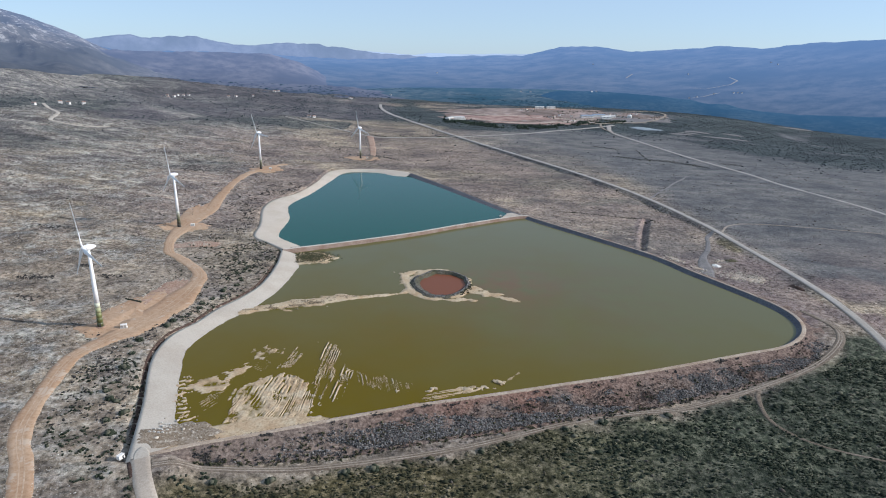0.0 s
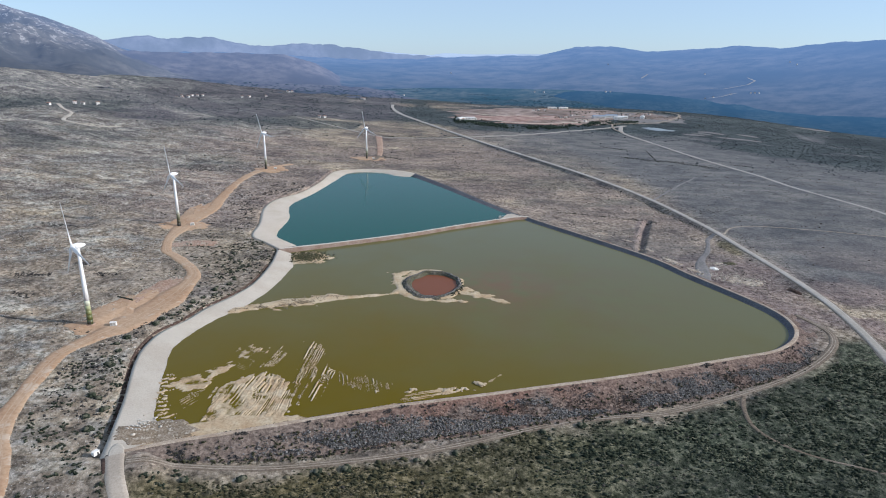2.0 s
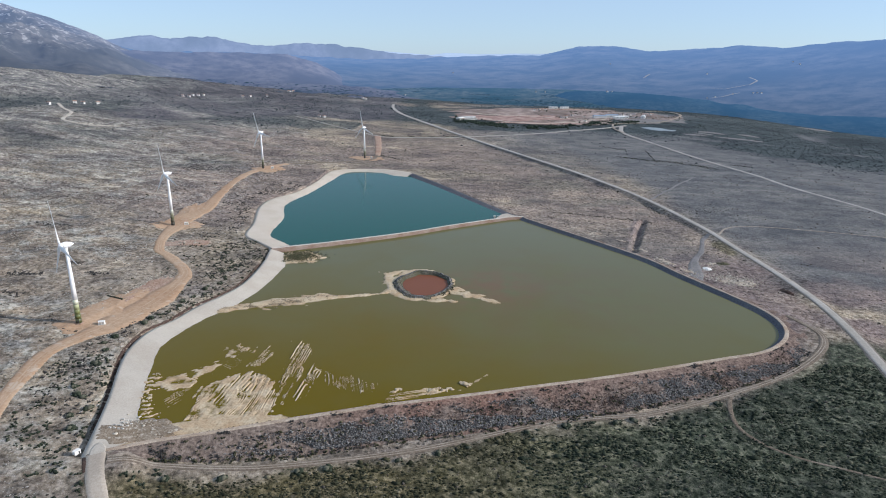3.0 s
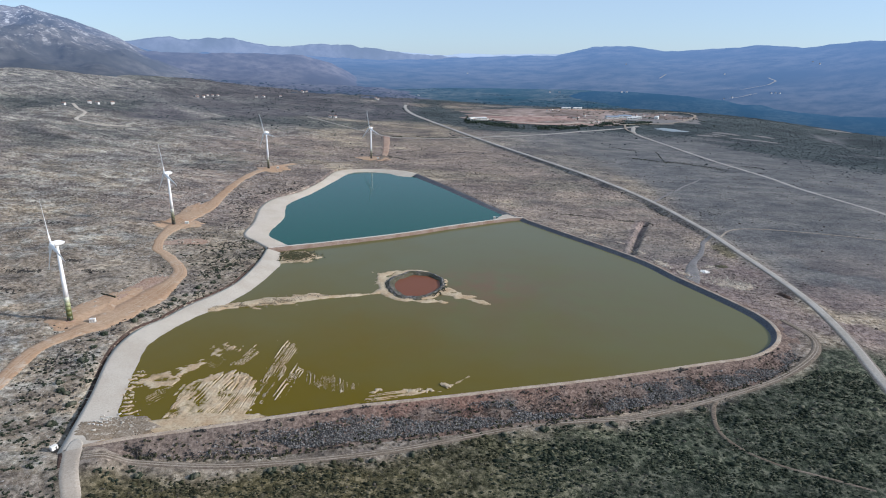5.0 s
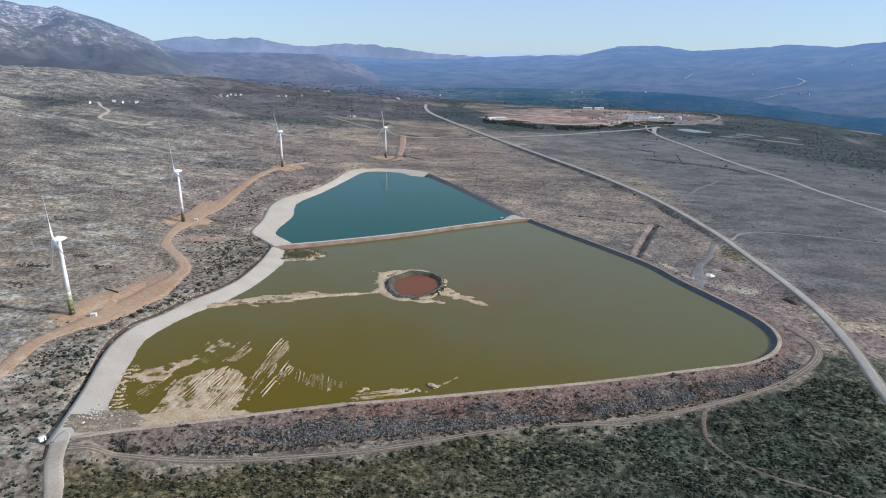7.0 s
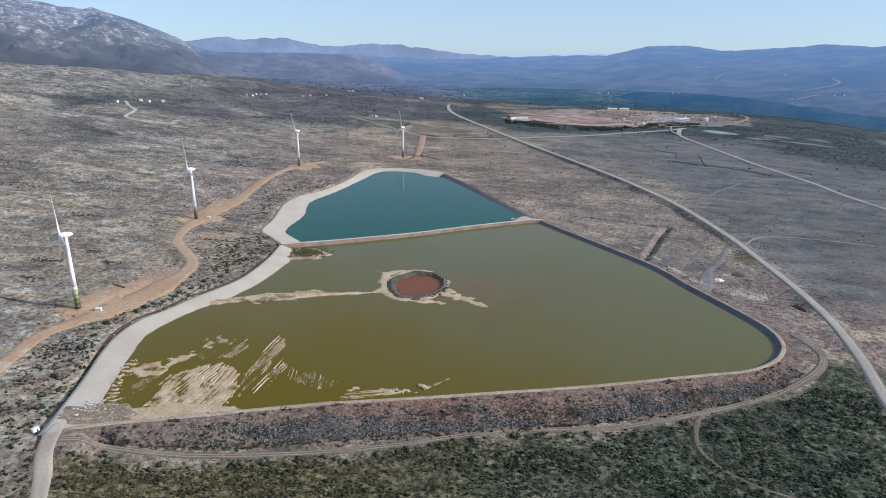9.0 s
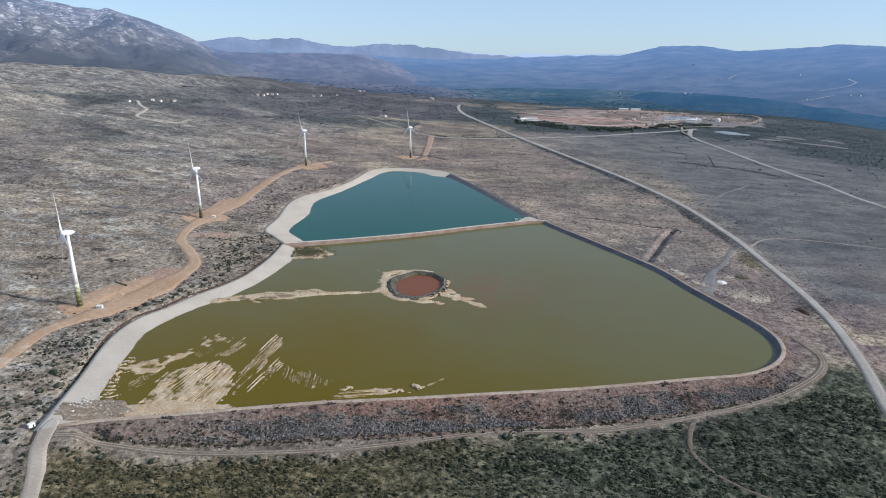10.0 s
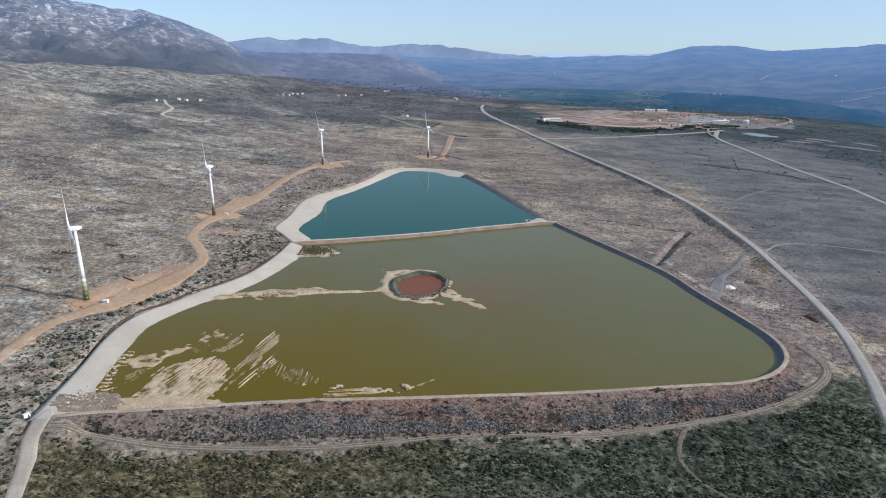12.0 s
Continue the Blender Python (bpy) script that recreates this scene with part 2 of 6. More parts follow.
    col = mixed(nt, 0.40, col, ramp(nt, grain, [(0.32, (0.34, 0.34, 0.34)), (0.66, (0.95, 0.94, 0.93))]), "MULTIPLY")
    calm_hazy_heath = mixed(nt, grey(nt, patchy, 0.40, 0.60), (0.090, 0.098, 0.104), (0.150, 0.150, 0.150))
    calm_hazy_heath = mixed(nt, grey(nt, tone, 0.40, 0.60), calm_hazy_heath, mixed(nt, 1.0, calm_hazy_heath, (1.25, 1.18, 1.12), "MULTIPLY"))
    col = mixed(nt, times(nt, attribute(nt, "even"), bare), col, calm_hazy_heath)
    nt.links.new(col, p.inputs["Base Color"])
    p.inputs["Roughness"].default_value = 1.0
    p.inputs["Specular IOR Level"].default_value = 0.03
    bumped(nt, p, fine, 0.8, 2.0)
    return m


def water_material(name, near, far, rough=0.09, plume=None):
    m, nt, p = blank(name)
    c = noise_node(nt, 0.012, 4, 0.55)
    s = nt.nodes.new("ShaderNodeSeparateXYZ")          # greyer to the east and north: sky reflection and haze painted in
    where = nt.nodes.new("ShaderNodeTexCoord").outputs["Object"]
    nt.links.new(where, s.inputs[0])
    sky_tint = times(nt, grey(nt, s.outputs[0], -60, 330), grey(nt, s.outputs[1], 390, 640, 0.0, 0.85), "ADD")
    sky_tint = times(nt, sky_tint, grey(nt, c, 0.3, 0.7, -0.2, 0.2), "ADD")
    col = mixed(nt, sky_tint, near, far)
    for (cx, cy, wide, share), stain in plume or ():          # clouds of red silt
        d = nt.nodes.new("ShaderNodeVectorMath")
        d.operation = "DISTANCE"
        nt.links.new(where, d.inputs[0])
        d.inputs[1].default_value = (cx, cy, 0)
        cloud = times(nt, grey(nt, d.outputs["Value"], wide, wide * 0.15), grey(nt, noise_node(nt, 0.03, 5, 0.6), 0.35, 0.62))
        col = mixed(nt, times(nt, cloud, share), col, stain)
    nt.links.new(col, p.inputs["Base Color"])
    p.inputs["IOR"].default_value, p.inputs["Roughness"].default_value, p.inputs["Specular IOR Level"].default_value = 1.33, rough, 0.33
    bumped(nt, p, noise_node(nt, 1.1, 3, 0.6), 0.12, 0.10)
    return m


def plain(name, colour, rough=0.6, metal=0.0, fine=3.0, vary=0.12, bump=0.0):
    m, nt, p = blank(name)
    lo, hi = tuple(v * (1 - vary) for v in colour), tuple(min(1, v * (1 + vary)) for v in colour)
    n = noise_node(nt, fine, 4, 0.6)
    nt.links.new(ramp(nt, n, [(0.3, lo), (0.7, hi)]), p.inputs["Base Color"])
    p.inputs["Roughness"].default_value, p.inputs["Metallic"].default_value = rough, metal
    if bump:
        bumped(nt, p, n, bump, 0.05)
    return m


def leafy(name, dark, light, dry):
    m, nt, p = blank(name)
    g = nt.nodes.new("ShaderNodeNewGeometry")
    col = ramp(nt, g.outputs["Random Per Island"], [(0.0, dark), (0.55, light), (0.85, light), (1.0, dry)])
    col = mixed(nt, 0.5, col, ramp(nt, noise_node(nt, 2.2, 3, 0.7), [(0.35, (0.45, 0.45, 0.45)), (0.65, (1, 1, 1))]), "MULTIPLY")
    nt.links.new(col, p.inputs["Base Color"])
    p.inputs["Roughness"].default_value, p.inputs["Specular IOR Level"].default_value = 0.9, 0.1
    return m


def stony(name, dark, light):
    m, nt, p = blank(name)
    g = nt.nodes.new("ShaderNodeNewGeometry")
    col = ramp(nt, g.outputs["Random Per Island"], [(0.0, dark), (1.0, light)])
    col = mixed(nt, 0.4, col, ramp(nt, noise_node(nt, 1.7, 4, 0.7), [(0.3, (0.5, 0.5, 0.5)), (0.7, (1, 1, 1))]), "MULTIPLY")
    nt.links.new(col, p.inputs["Base Color"])
    p.inputs["Roughness"].default_value = 0.92
    return m


def distant(name, lo, hi, glow, strength, scale=0.004, woods=(0.03, 0.04, 0.045), share=0.5, treeline=None, rocks=None, flow=(1.0, 1.0, 1.0, 0.0)):
    """Far relief; kilometres of bright air are painted as emission, thicker with distance: a backdrop."""
    m, nt, p = blank(name)
    n, fine = noise_node(nt, scale, 8, 0.58, flow), noise_node(nt, scale * 7, 6, 0.68, flow)
    col = ramp(nt, fine, [(0.38, lo), (0.60, hi)])
    col = mixed(nt, grey(nt, n, share - 0.06, share + 0.10), col, woods)
    if treeline:
        s = nt.nodes.new("ShaderNodeSeparateXYZ")
        nt.links.new(nt.nodes.new("ShaderNodeTexCoord").outputs["Object"], s.inputs[0])
        rise = times(nt, grey(nt, s.outputs[2], treeline[0], treeline[1]), grey(nt, n, 0.3, 0.7, 0.30, -0.45), "ADD")
        col = mixed(nt, rise, mixed(nt, 0.35, woods, col), col)
        if rocks:
            crag = grey(nt, noise_node(nt, rocks[0], 7, 0.72), rocks[1], rocks[1] + 0.07)
            col = mixed(nt, times(nt, crag, rise), col, rocks[2])
    nt.links.new(col, p.inputs["Base Color"])
    p.inputs["Roughness"].default_value, p.inputs["Specular IOR Level"].default_value = 1.0, 0.0
    # haze put into the surface as emission, growing with distance
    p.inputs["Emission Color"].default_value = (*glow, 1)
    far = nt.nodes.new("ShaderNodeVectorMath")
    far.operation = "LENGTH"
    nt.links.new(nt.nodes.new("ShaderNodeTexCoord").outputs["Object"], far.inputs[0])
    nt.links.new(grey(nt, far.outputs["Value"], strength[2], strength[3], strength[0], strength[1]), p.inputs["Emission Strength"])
    bumped(nt, p, fine, 0.3, 5.0)
    return m


def mud_material():
    """Silt that dries paler the higher it lies over the water."""
    m, nt, p = blank("pale_mud")
    f, c = noise_node(nt, 0.8, 6, 0.65), noise_node(nt, 0.06, 4, 0.6)
    dry = ramp(nt, f, [(0.3, (0.33, 0.257, 0.160)), (0.5, (0.485, 0.395, 0.275)), (0.7, (0.615, 0.525, 0.395))])
    dry = mixed(nt, grey(nt, c, 0.42, 0.62), dry, mixed(nt, 1.0, dry, (0.86, 0.76, 0.68), "MULTIPLY"))
    s = nt.nodes.new("ShaderNodeSeparateXYZ")
    nt.links.new(nt.nodes.new("ShaderNodeTexCoord").outputs["Object"], s.inputs[0])
    damp = times(nt, grey(nt, s.outputs[2], 0.28, -0.02), grey(nt, f, 0.3, 0.7, -0.25, 0.25), "ADD")
    nt.links.new(mixed(nt, damp, dry, (0.170, 0.128, 0.048)), p.inputs["Base Color"])
    nt.links.new(grey(nt, damp, 0.0, 1.0, 0.92, 0.55), p.inputs["Roughness"])
    p.inputs["Specular IOR Level"].default_value = 0.15
    bumped(nt, p, f, 0.5, 0.25)
    return m


def bank_material():
    """Brown earth with dead grass, rusty subsoil bared along the upper slope of the eastern stretch."""
    m, nt, p = blank("embankment_earth")
    f, c = noise_node(nt, 0.5, 6, 0.65), noise_node(nt, 0.04, 4, 0.6)
    brown = ramp(nt, f, [(0.3, (0.062, 0.047, 0.040)), (0.5, (0.160, 0.124, 0.104)), (0.7, (0.285, 0.232, 0.197))])
    rust = ramp(nt, f, [(0.3, (0.060, 0.037, 0.030)), (0.5, (0.175, 0.104, 0.081)), (0.7, (0.300, 0.202, 0.163))])
    s = nt.nodes.new("ShaderNodeSeparateXYZ")
    nt.links.new(nt.nodes.new("ShaderNodeTexCoord").outputs["Object"], s.inputs[0])
    span = times(nt, grey(nt, s.outputs[0], -60, 30), grey(nt, s.outputs[0], 150, 60, 0.35, 1.0))
    bare = times(nt, span, grey(nt, times(nt, c, grey(nt, s.outputs[2], -2.0, 2.5, -0.08, 0.12), "ADD"), 0.36, 0.56))
    nt.links.new(mixed(nt, bare, brown, rust), p.inputs["Base Color"])
    p.inputs["Roughness"].default_value = 0.95
    p.inputs["Specular IOR Level"].default_value = 0.15
    bumped(nt, p, f, 0.8, 0.7)
    return m


GROUND = ground_material()
MUD = mud_material()
APRON = earthy("pale_gravel_apron", 1.1, 0.035, [(0.3, (0.365, 0.337, 0.297)), (0.5, (0.437, 0.398, 0.342)), (0.7, (0.497, 0.457, 0.396))], (0.90, 0.88, 0.86), 0.9, 0.15, 0.08)
UPPER_APRON = earthy("cream_gravel_apron", 1.0, 0.03, [(0.3, (0.42, 0.37, 0.31)), (0.5, (0.49, 0.438, 0.372)), (0.7, (0.55, 0.498, 0.428))], (0.92, 0.90, 0.87), 0.9, 0.15, 0.08)
LINING = earthy("grey_lining", 0.7, 0.05, [(0.3, (0.068, 0.071, 0.080)), (0.5, (0.108, 0.112, 0.123)), (0.7, (0.160, 0.162, 0.168))], (0.8, 0.8, 0.85), 0.8, 0.2, 0.1)
CREST = earthy("pale_dirt_track", 0.9, 0.08, [(0.3, (0.24, 0.19, 0.148)), (0.5, (0.385, 0.318, 0.252)), (0.7, (0.50, 0.432, 0.352))], (0.78, 0.72, 0.68), 0.95, 0.4, 0.2)
TRACK = earthy("trodden_track", 0.7, 0.06, [(0.3, (0.10, 0.080, 0.064)), (0.5, (0.178, 0.147, 0.118)), (0.7, (0.27, 0.23, 0.19))], (0.75, 0.72, 0.68), 0.95, 0.4, 0.2)
GATE = earthy("beige_beaten_gravel", 0.9, 0.05, [(0.3, (0.305, 0.266, 0.222)), (0.5, (0.37, 0.326, 0.275)), (0.7, (0.435, 0.388, 0.333))], (0.90, 0.88, 0.86), 0.95, 0.2, 0.1)
RUT = earthy("pale_wheel_rut", 0.8, 0.08, [(0.3, (0.20, 0.17, 0.14)), (0.5, (0.31, 0.27, 0.225)), (0.7, (0.40, 0.355, 0.30))], (0.75, 0.72, 0.68), 0.95, 0.3, 0.15)
DAM_SIDE = earthy("rosy_dam_flank", 0.9, 0.08, [(0.3, (0.15, 0.112, 0.09)), (0.5, (0.24, 0.185, 0.153)), (0.7, (0.33, 0.265, 0.225))], (0.80, 0.70, 0.64), 0.95, 0.4, 0.2)
DAM_TOP = earthy("pale_dam_track", 0.9, 0.08, [(0.3, (0.43, 0.39, 0.35)), (0.5, (0.53, 0.49, 0.445)), (0.7, (0.60, 0.56, 0.51))], (0.92, 0.88, 0.84), 0.95, 0.4, 0.2)
DIRT = earthy("orange_dirt", 0.35, 0.025, [(0.3, (0.315, 0.215, 0.138)), (0.5, (0.392, 0.272, 0.180)), (0.7, (0.455, 0.335, 0.240))], (0.90, 0.84, 0.80), 0.95, 0.25, 0.2, (0.10, 0.58, (0.43, 0.34, 0.26)))
PALE_DIRT = earthy("pale_driven_dirt", 0.6, 0.05, [(0.3, (0.35, 0.245, 0.165)), (0.5, (0.43, 0.318, 0.226)), (0.7, (0.49, 0.385, 0.295))], (0.90, 0.86, 0.82), 0.95, 0.2, 0.1)
PAD = earthy("rosy_stony_pad", 0.6, 0.05, [(0.3, (0.20, 0.13, 0.095)), (0.5, (0.335, 0.235, 0.18)), (0.7, (0.46, 0.37, 0.31))], (0.88, 0.8, 0.76), 0.95, 0.5, 0.3, (0.2, 0.57, (0.33, 0.25, 0.18)))
RIM = earthy("olive_stony_rim", 0.9, 0.09, [(0.3, (0.032, 0.032, 0.026)), (0.5, (0.090, 0.083, 0.060)), (0.7, (0.22, 0.192, 0.145))], (0.75, 0.8, 0.66), 0.95, 0.9, 0.5)
BANK = bank_material()
ASPHALT = earthy("pale_worn_asphalt", 0.8, 0.04, [(0.3, (0.28, 0.262, 0.24)), (0.5, (0.345, 0.328, 0.302)), (0.7, (0.41, 0.39, 0.362))], (0.85, 0.84, 0.82), 0.9, 0.1, 0.05)
YARD_GRAVEL = earthy("grey_yard_gravel", 0.9, 0.05, [(0.3, (0.115, 0.109, 0.110)), (0.5, (0.182, 0.176, 0.176)), (0.7, (0.25, 0.243, 0.24))], (0.85, 0.85, 0.85), 0.95, 0.4, 0.2)
SHOULDER = earthy("gravel_shoulder", 0.9, 0.05, [(0.3, (0.10, 0.085, 0.07)), (0.5, (0.19, 0.165, 0.14)), (0.7, (0.29, 0.26, 0.23))], (0.8, 0.8, 0.8), 0.95, 0.5, 0.3)
SOIL = earthy("brown_disturbed_soil", 0.9, 0.12, [(0.3, (0.12, 0.092, 0.068)), (0.5, (0.245, 0.200, 0.152)), (0.7, (0.37, 0.315, 0.25))], (0.75, 0.70, 0.64), 0.95, 0.7, 0.4, (0.35, 0.58, (0.42, 0.38, 0.32)))
# serves a dark earth heap and the shade painted in the ditch
DARK_EARTH_AND_SHADE = earthy("dark_earth_and_ditch_shade", 0.6, 0.05, [(0.3, (0.035, 0.022, 0.018)), (0.5, (0.075, 0.050, 0.040)), (0.7, (0.13, 0.095, 0.078))], (0.85, 0.8, 0.8), 0.95, 0.7, 0.4)
QUARRY = earthy("rosy_quarry_floor", 0.022, 0.006, [(0.34, (0.13, 0.11, 0.10)), (0.46, (0.26, 0.20, 0.17)), (0.55, (0.32, 0.25, 0.222)), (0.66, (0.44, 0.39, 0.36))], (0.55, 0.54, 0.54), 0.95, 0.2, 1.0)
ROSY = earthy("rosy_bare_field", 0.03, 0.010, [(0.34, (0.20, 0.125, 0.105)), (0.46, (0.31, 0.205, 0.175)), (0.55, (0.37, 0.262, 0.228)), (0.66, (0.45, 0.35, 0.31))], (0.78, 0.72, 0.70), 0.95, 0.2, 1.0)
PALE_ROOF = plain("pale_sheet_roof", (0.62, 0.62, 0.61), 0.6, 0.0, 0.1, 0.1)
GREEN_WATER = water_material("olive_pond_water", (0.111, 0.080, 0.0), (0.112, 0.107, 0.042), 0.12, (((66, 570, 70, 0.8), (0.162, 0.080, 0.038)), ((120, 560, 190, 0.4), (0.118, 0.080, 0.040)), ((-20, 470, 150, 0.25), (0.125, 0.078, 0.004))))
TEAL_WATER = water_material("teal_pond_water", (0.002, 0.062, 0.046), (0.002, 0.070, 0.053), 0.08)
RED_WATER = water_material("brick_red_water", (0.165, 0.058, 0.026), (0.175, 0.062, 0.030), 0.25)
for water_of, gloss in ((TEAL_WATER, 0.14), (GREEN_WATER, 0.215), (RED_WATER, 0.12)):
    water_of.node_tree.nodes["Principled BSDF"].inputs["Specular IOR Level"].default_value = gloss
WHITE = plain("white_tower_paint", (0.80, 0.81, 0.82), 0.35, 0, 0.6, 0.05)
GREENS = [plain("green_tower_band", c, 0.4, 0, 1.0, 0.08) for c in ((0.058, 0.066, 0.024), (0.095, 0.108, 0.035), (0.165, 0.182, 0.070), (0.32, 0.34, 0.19), (0.55, 0.57, 0.44))]
OLIVES = [plain("olive_tower_band", c, 0.4, 0, 1.0, 0.08) for c in ((0.045, 0.040, 0.026), (0.062, 0.058, 0.034), (0.105, 0.105, 0.058), (0.24, 0.24, 0.17), (0.52, 0.53, 0.47))]
CONCRETE = plain("pale_concrete", (0.48, 0.46, 0.42), 0.9, 0, 1.2, 0.2, 0.3)
PLASTER = plain("white_plaster", (0.72, 0.70, 0.66), 0.85, 0, 0.8, 0.1)
DARK = plain("dark_opening", (0.03, 0.03, 0.035), 0.5)
TILE = plain("red_roof_tile", (0.26, 0.15, 0.115), 0.85, 0, 0.7, 0.25)
SHEET_ROOF = plain("blue_sheet_roof", (0.24, 0.31, 0.40), 0.5, 0.2, 0.1, 0.1)
STEEL = plain("galvanised_steel", (0.45, 0.46, 0.47), 0.45, 0.8)
MAQUIS = leafy("maquis_leaves", (0.009, 0.015, 0.010), (0.040, 0.050, 0.034), (0.14, 0.138, 0.102))
OLIVE_SCRUB = leafy("olive_maquis_leaves", (0.014, 0.018, 0.011), (0.061, 0.061, 0.036), (0.192, 0.172, 0.117))
DARK_SCRUB = leafy("dark_winter_scrub", (0.030, 0.030, 0.031), (0.062, 0.059, 0.056), (0.115, 0.104, 0.092))
DRY_SCRUB = leafy("winter_scrub", (0.055, 0.050, 0.043), (0.105, 0.094, 0.080), (0.18, 0.155, 0.135))
REED = leafy("olive_reeds", (0.035, 0.036, 0.018), (0.085, 0.083, 0.045), (0.15, 0.14, 0.09))
DRY_REED = leafy("tan_dry_reeds", (0.15, 0.115, 0.075), (0.30, 0.245, 0.17), (0.42, 0.36, 0.27))
RUSTY_SCRUB = leafy("rusty_scrub", (0.068, 0.050, 0.042), (0.145, 0.104, 0.086), (0.21, 0.165, 0.14))
# far pine foliage, lifted towards blue-grey to paint in haze
HAZY_PINE = leafy("hazed_far_pine", (0.046, 0.059, 0.065), (0.074, 0.089, 0.096), (0.115, 0.126, 0.130))
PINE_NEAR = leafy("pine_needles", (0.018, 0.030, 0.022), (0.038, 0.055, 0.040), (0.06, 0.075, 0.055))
ARMOUR = stony("grey_armour_stone", (0.026, 0.025, 0.026), (0.262, 0.252, 0.242))
KARST = stony("pale_karst_stone", (0.30, 0.29, 0.27), (0.60, 0.58, 0.54))
RUBBLE = stony("cream_rubble", (0.29, 0.255, 0.205), (0.56, 0.51, 0.43))


# ---- plan: shores, banks and roads, in metres ----
WEST_EDGE = [(-166, 286), (-174, 314), (-184, 347), (-200, 392), (-206, 420), (-205, 445), (-195, 468), (-188, 495), (-174, 526), (-166, 559), (-166, 612), (-172, 662)]
WEST_SHORE = [(-142, 312), (-158, 333), (-165, 351), (-177, 388), (-187, 425), (-182, 458), (-174, 482), (-160, 510), (-149, 555), (-146, 595), (-145, 622), (-154, 662)]
SOUTH_CREST = [(-166, 290), (-136, 304), (-106, 314), (-76, 325), (-46, 336), (-10, 348), (37, 361), (95, 378), (133, 389), (173, 402), (235, 424), (267, 435), (287, 448), (303, 466), (312, 488), (312, 514), (301, 546), (270, 612), (240, 678), (142, 818), (128, 843)]
UPPER_EDGE = [(-172, 664), (-194, 688), (-218, 715), (-226, 769), (-245, 853), (-243, 909), (-219, 958), (-206, 1044), (-200, 1150), (-158, 1178), (-105, 1178), (-66, 1162), (-48, 1144)]
UPPER_SHORE = [(-157, 688), (-188, 722), (-195, 751), (-197, 809), (-210, 857), (-215, 899), (-200, 971), (-187, 1068), (-176, 1148), (-152, 1168), (-108, 1161), (-80, 1136), (-56, 1128)]
UPPER_CREST = [(-48, 1144), (12, 1041), (61, 950), (105, 868), (120, 843)]
DAM = [(-172, 666), (-152, 677), (-37, 741), (29, 787), (104, 835), (128, 843)]
DIRT_ROAD = [(-190, 222, 10), (-207, 260, 10.5), (-219, 281, 10.5), (-240, 316, 10.5), (-252, 363, 11), (-257, 400, 12), (-249, 424, 15), (-238, 450, 26), (-230, 480, 30), (-226, 510, 29), (-226, 547, 17), (-234, 581, 12), (-268, 623, 11), (-289, 644, 10), (-304, 685, 11), (-308, 722, 20), (-310, 766, 22), (-308, 828, 18), (-318, 890, 14), (-328, 995, 12), (-325, 1065, 14), (-310, 1128, 16), (-288, 1180, 11)]
DIRT_TAIL = [(-288, 1180, 9), (-225, 1235, 7), (-153, 1308, 8), (-143, 1381, 10)]
MAIN_ROAD = [(345, 330, 7), (353, 414, 7), (362, 473, 7), (372, 563, 7), (371, 664, 7), (358, 805, 7), (329, 981, 7), (268, 1182, 8.5), (180, 1424, 10), (60, 1700, 11.5), (-52, 1985, 13), (-175, 2310, 14), (-222, 2500, 11), (-236, 2640, 11)]
EAST_ROAD = [(690, 900, 6), (683, 983, 6), (655, 1153, 7.5), (653, 1292, 8), (630, 1472, 9), (592, 1784, 10), (559, 2003, 12), (585, 2150, 13)]
CROSS_ROAD = [(-470, 1960, 5), (-384, 1874, 5), (-275, 1755, 5), (-170, 1653, 6), (-97, 1659, 7), (43, 1714, 8), (238, 1854, 9), (387, 1990, 10), (608, 2175, 11)]
SOUTH_TRACK = [(-151, 285, 5), (-130, 290, 4), (-98, 292, 4), (-68, 296, 4), (-12, 310, 4), (27, 322, 4), (94, 348, 4), (130, 356, 4), (166, 362, 4), (206, 378, 4), (262, 404, 4.5), (291, 421, 5), (318, 444, 6), (332, 464, 6), (334, 482, 5), (326, 510, 4)]
FORK_TRACK = [(231, 392, 3.4), (221, 372, 2.6), (218, 350, 2.0), (226, 334, 1.5), (243, 321, 1.2), (262, 313, 1.0), (285, 303, 0.8)]
GATE_ROAD = [(-118, 222, 7), (-137, 252, 7.5), (-149, 270, 8.5), (-153.5, 277.5, 8.5), (-156.8, 284, 8.5), (-160, 290, 9.5)]
YARD_TRACK = [(280, 598, 10), (286, 617, 13), (292, 640, 12), (302, 667, 7), (320, 697, 5), (333, 728, 4.5), (341, 750, 4.5), (352, 765, 5), (368, 780, 5)]
EAST_PATH = [(372, 778, 2.2), (398, 815, 2.0), (434, 829, 2.0), (498, 822, 1.8), (600, 800, 1.5)]
HILL_ROAD = [(-1004, 1630, 7), (-953, 1566, 7), (-909, 1525, 7), (-884, 1470, 7), (-864, 1418, 7), (-834, 1402, 6), (-783, 1388, 5), (-735, 1420, 3)]

LOW_POND = np.vstack([spline(WEST_EDGE, 6), spline(DAM, 6), spline(SOUTH_CREST, 6)[::-1]])
HIGH_POND = np.vstack([spline(UPPER_EDGE, 6), spline(UPPER_CREST, 6), spline(DAM, 6)[::-1]])

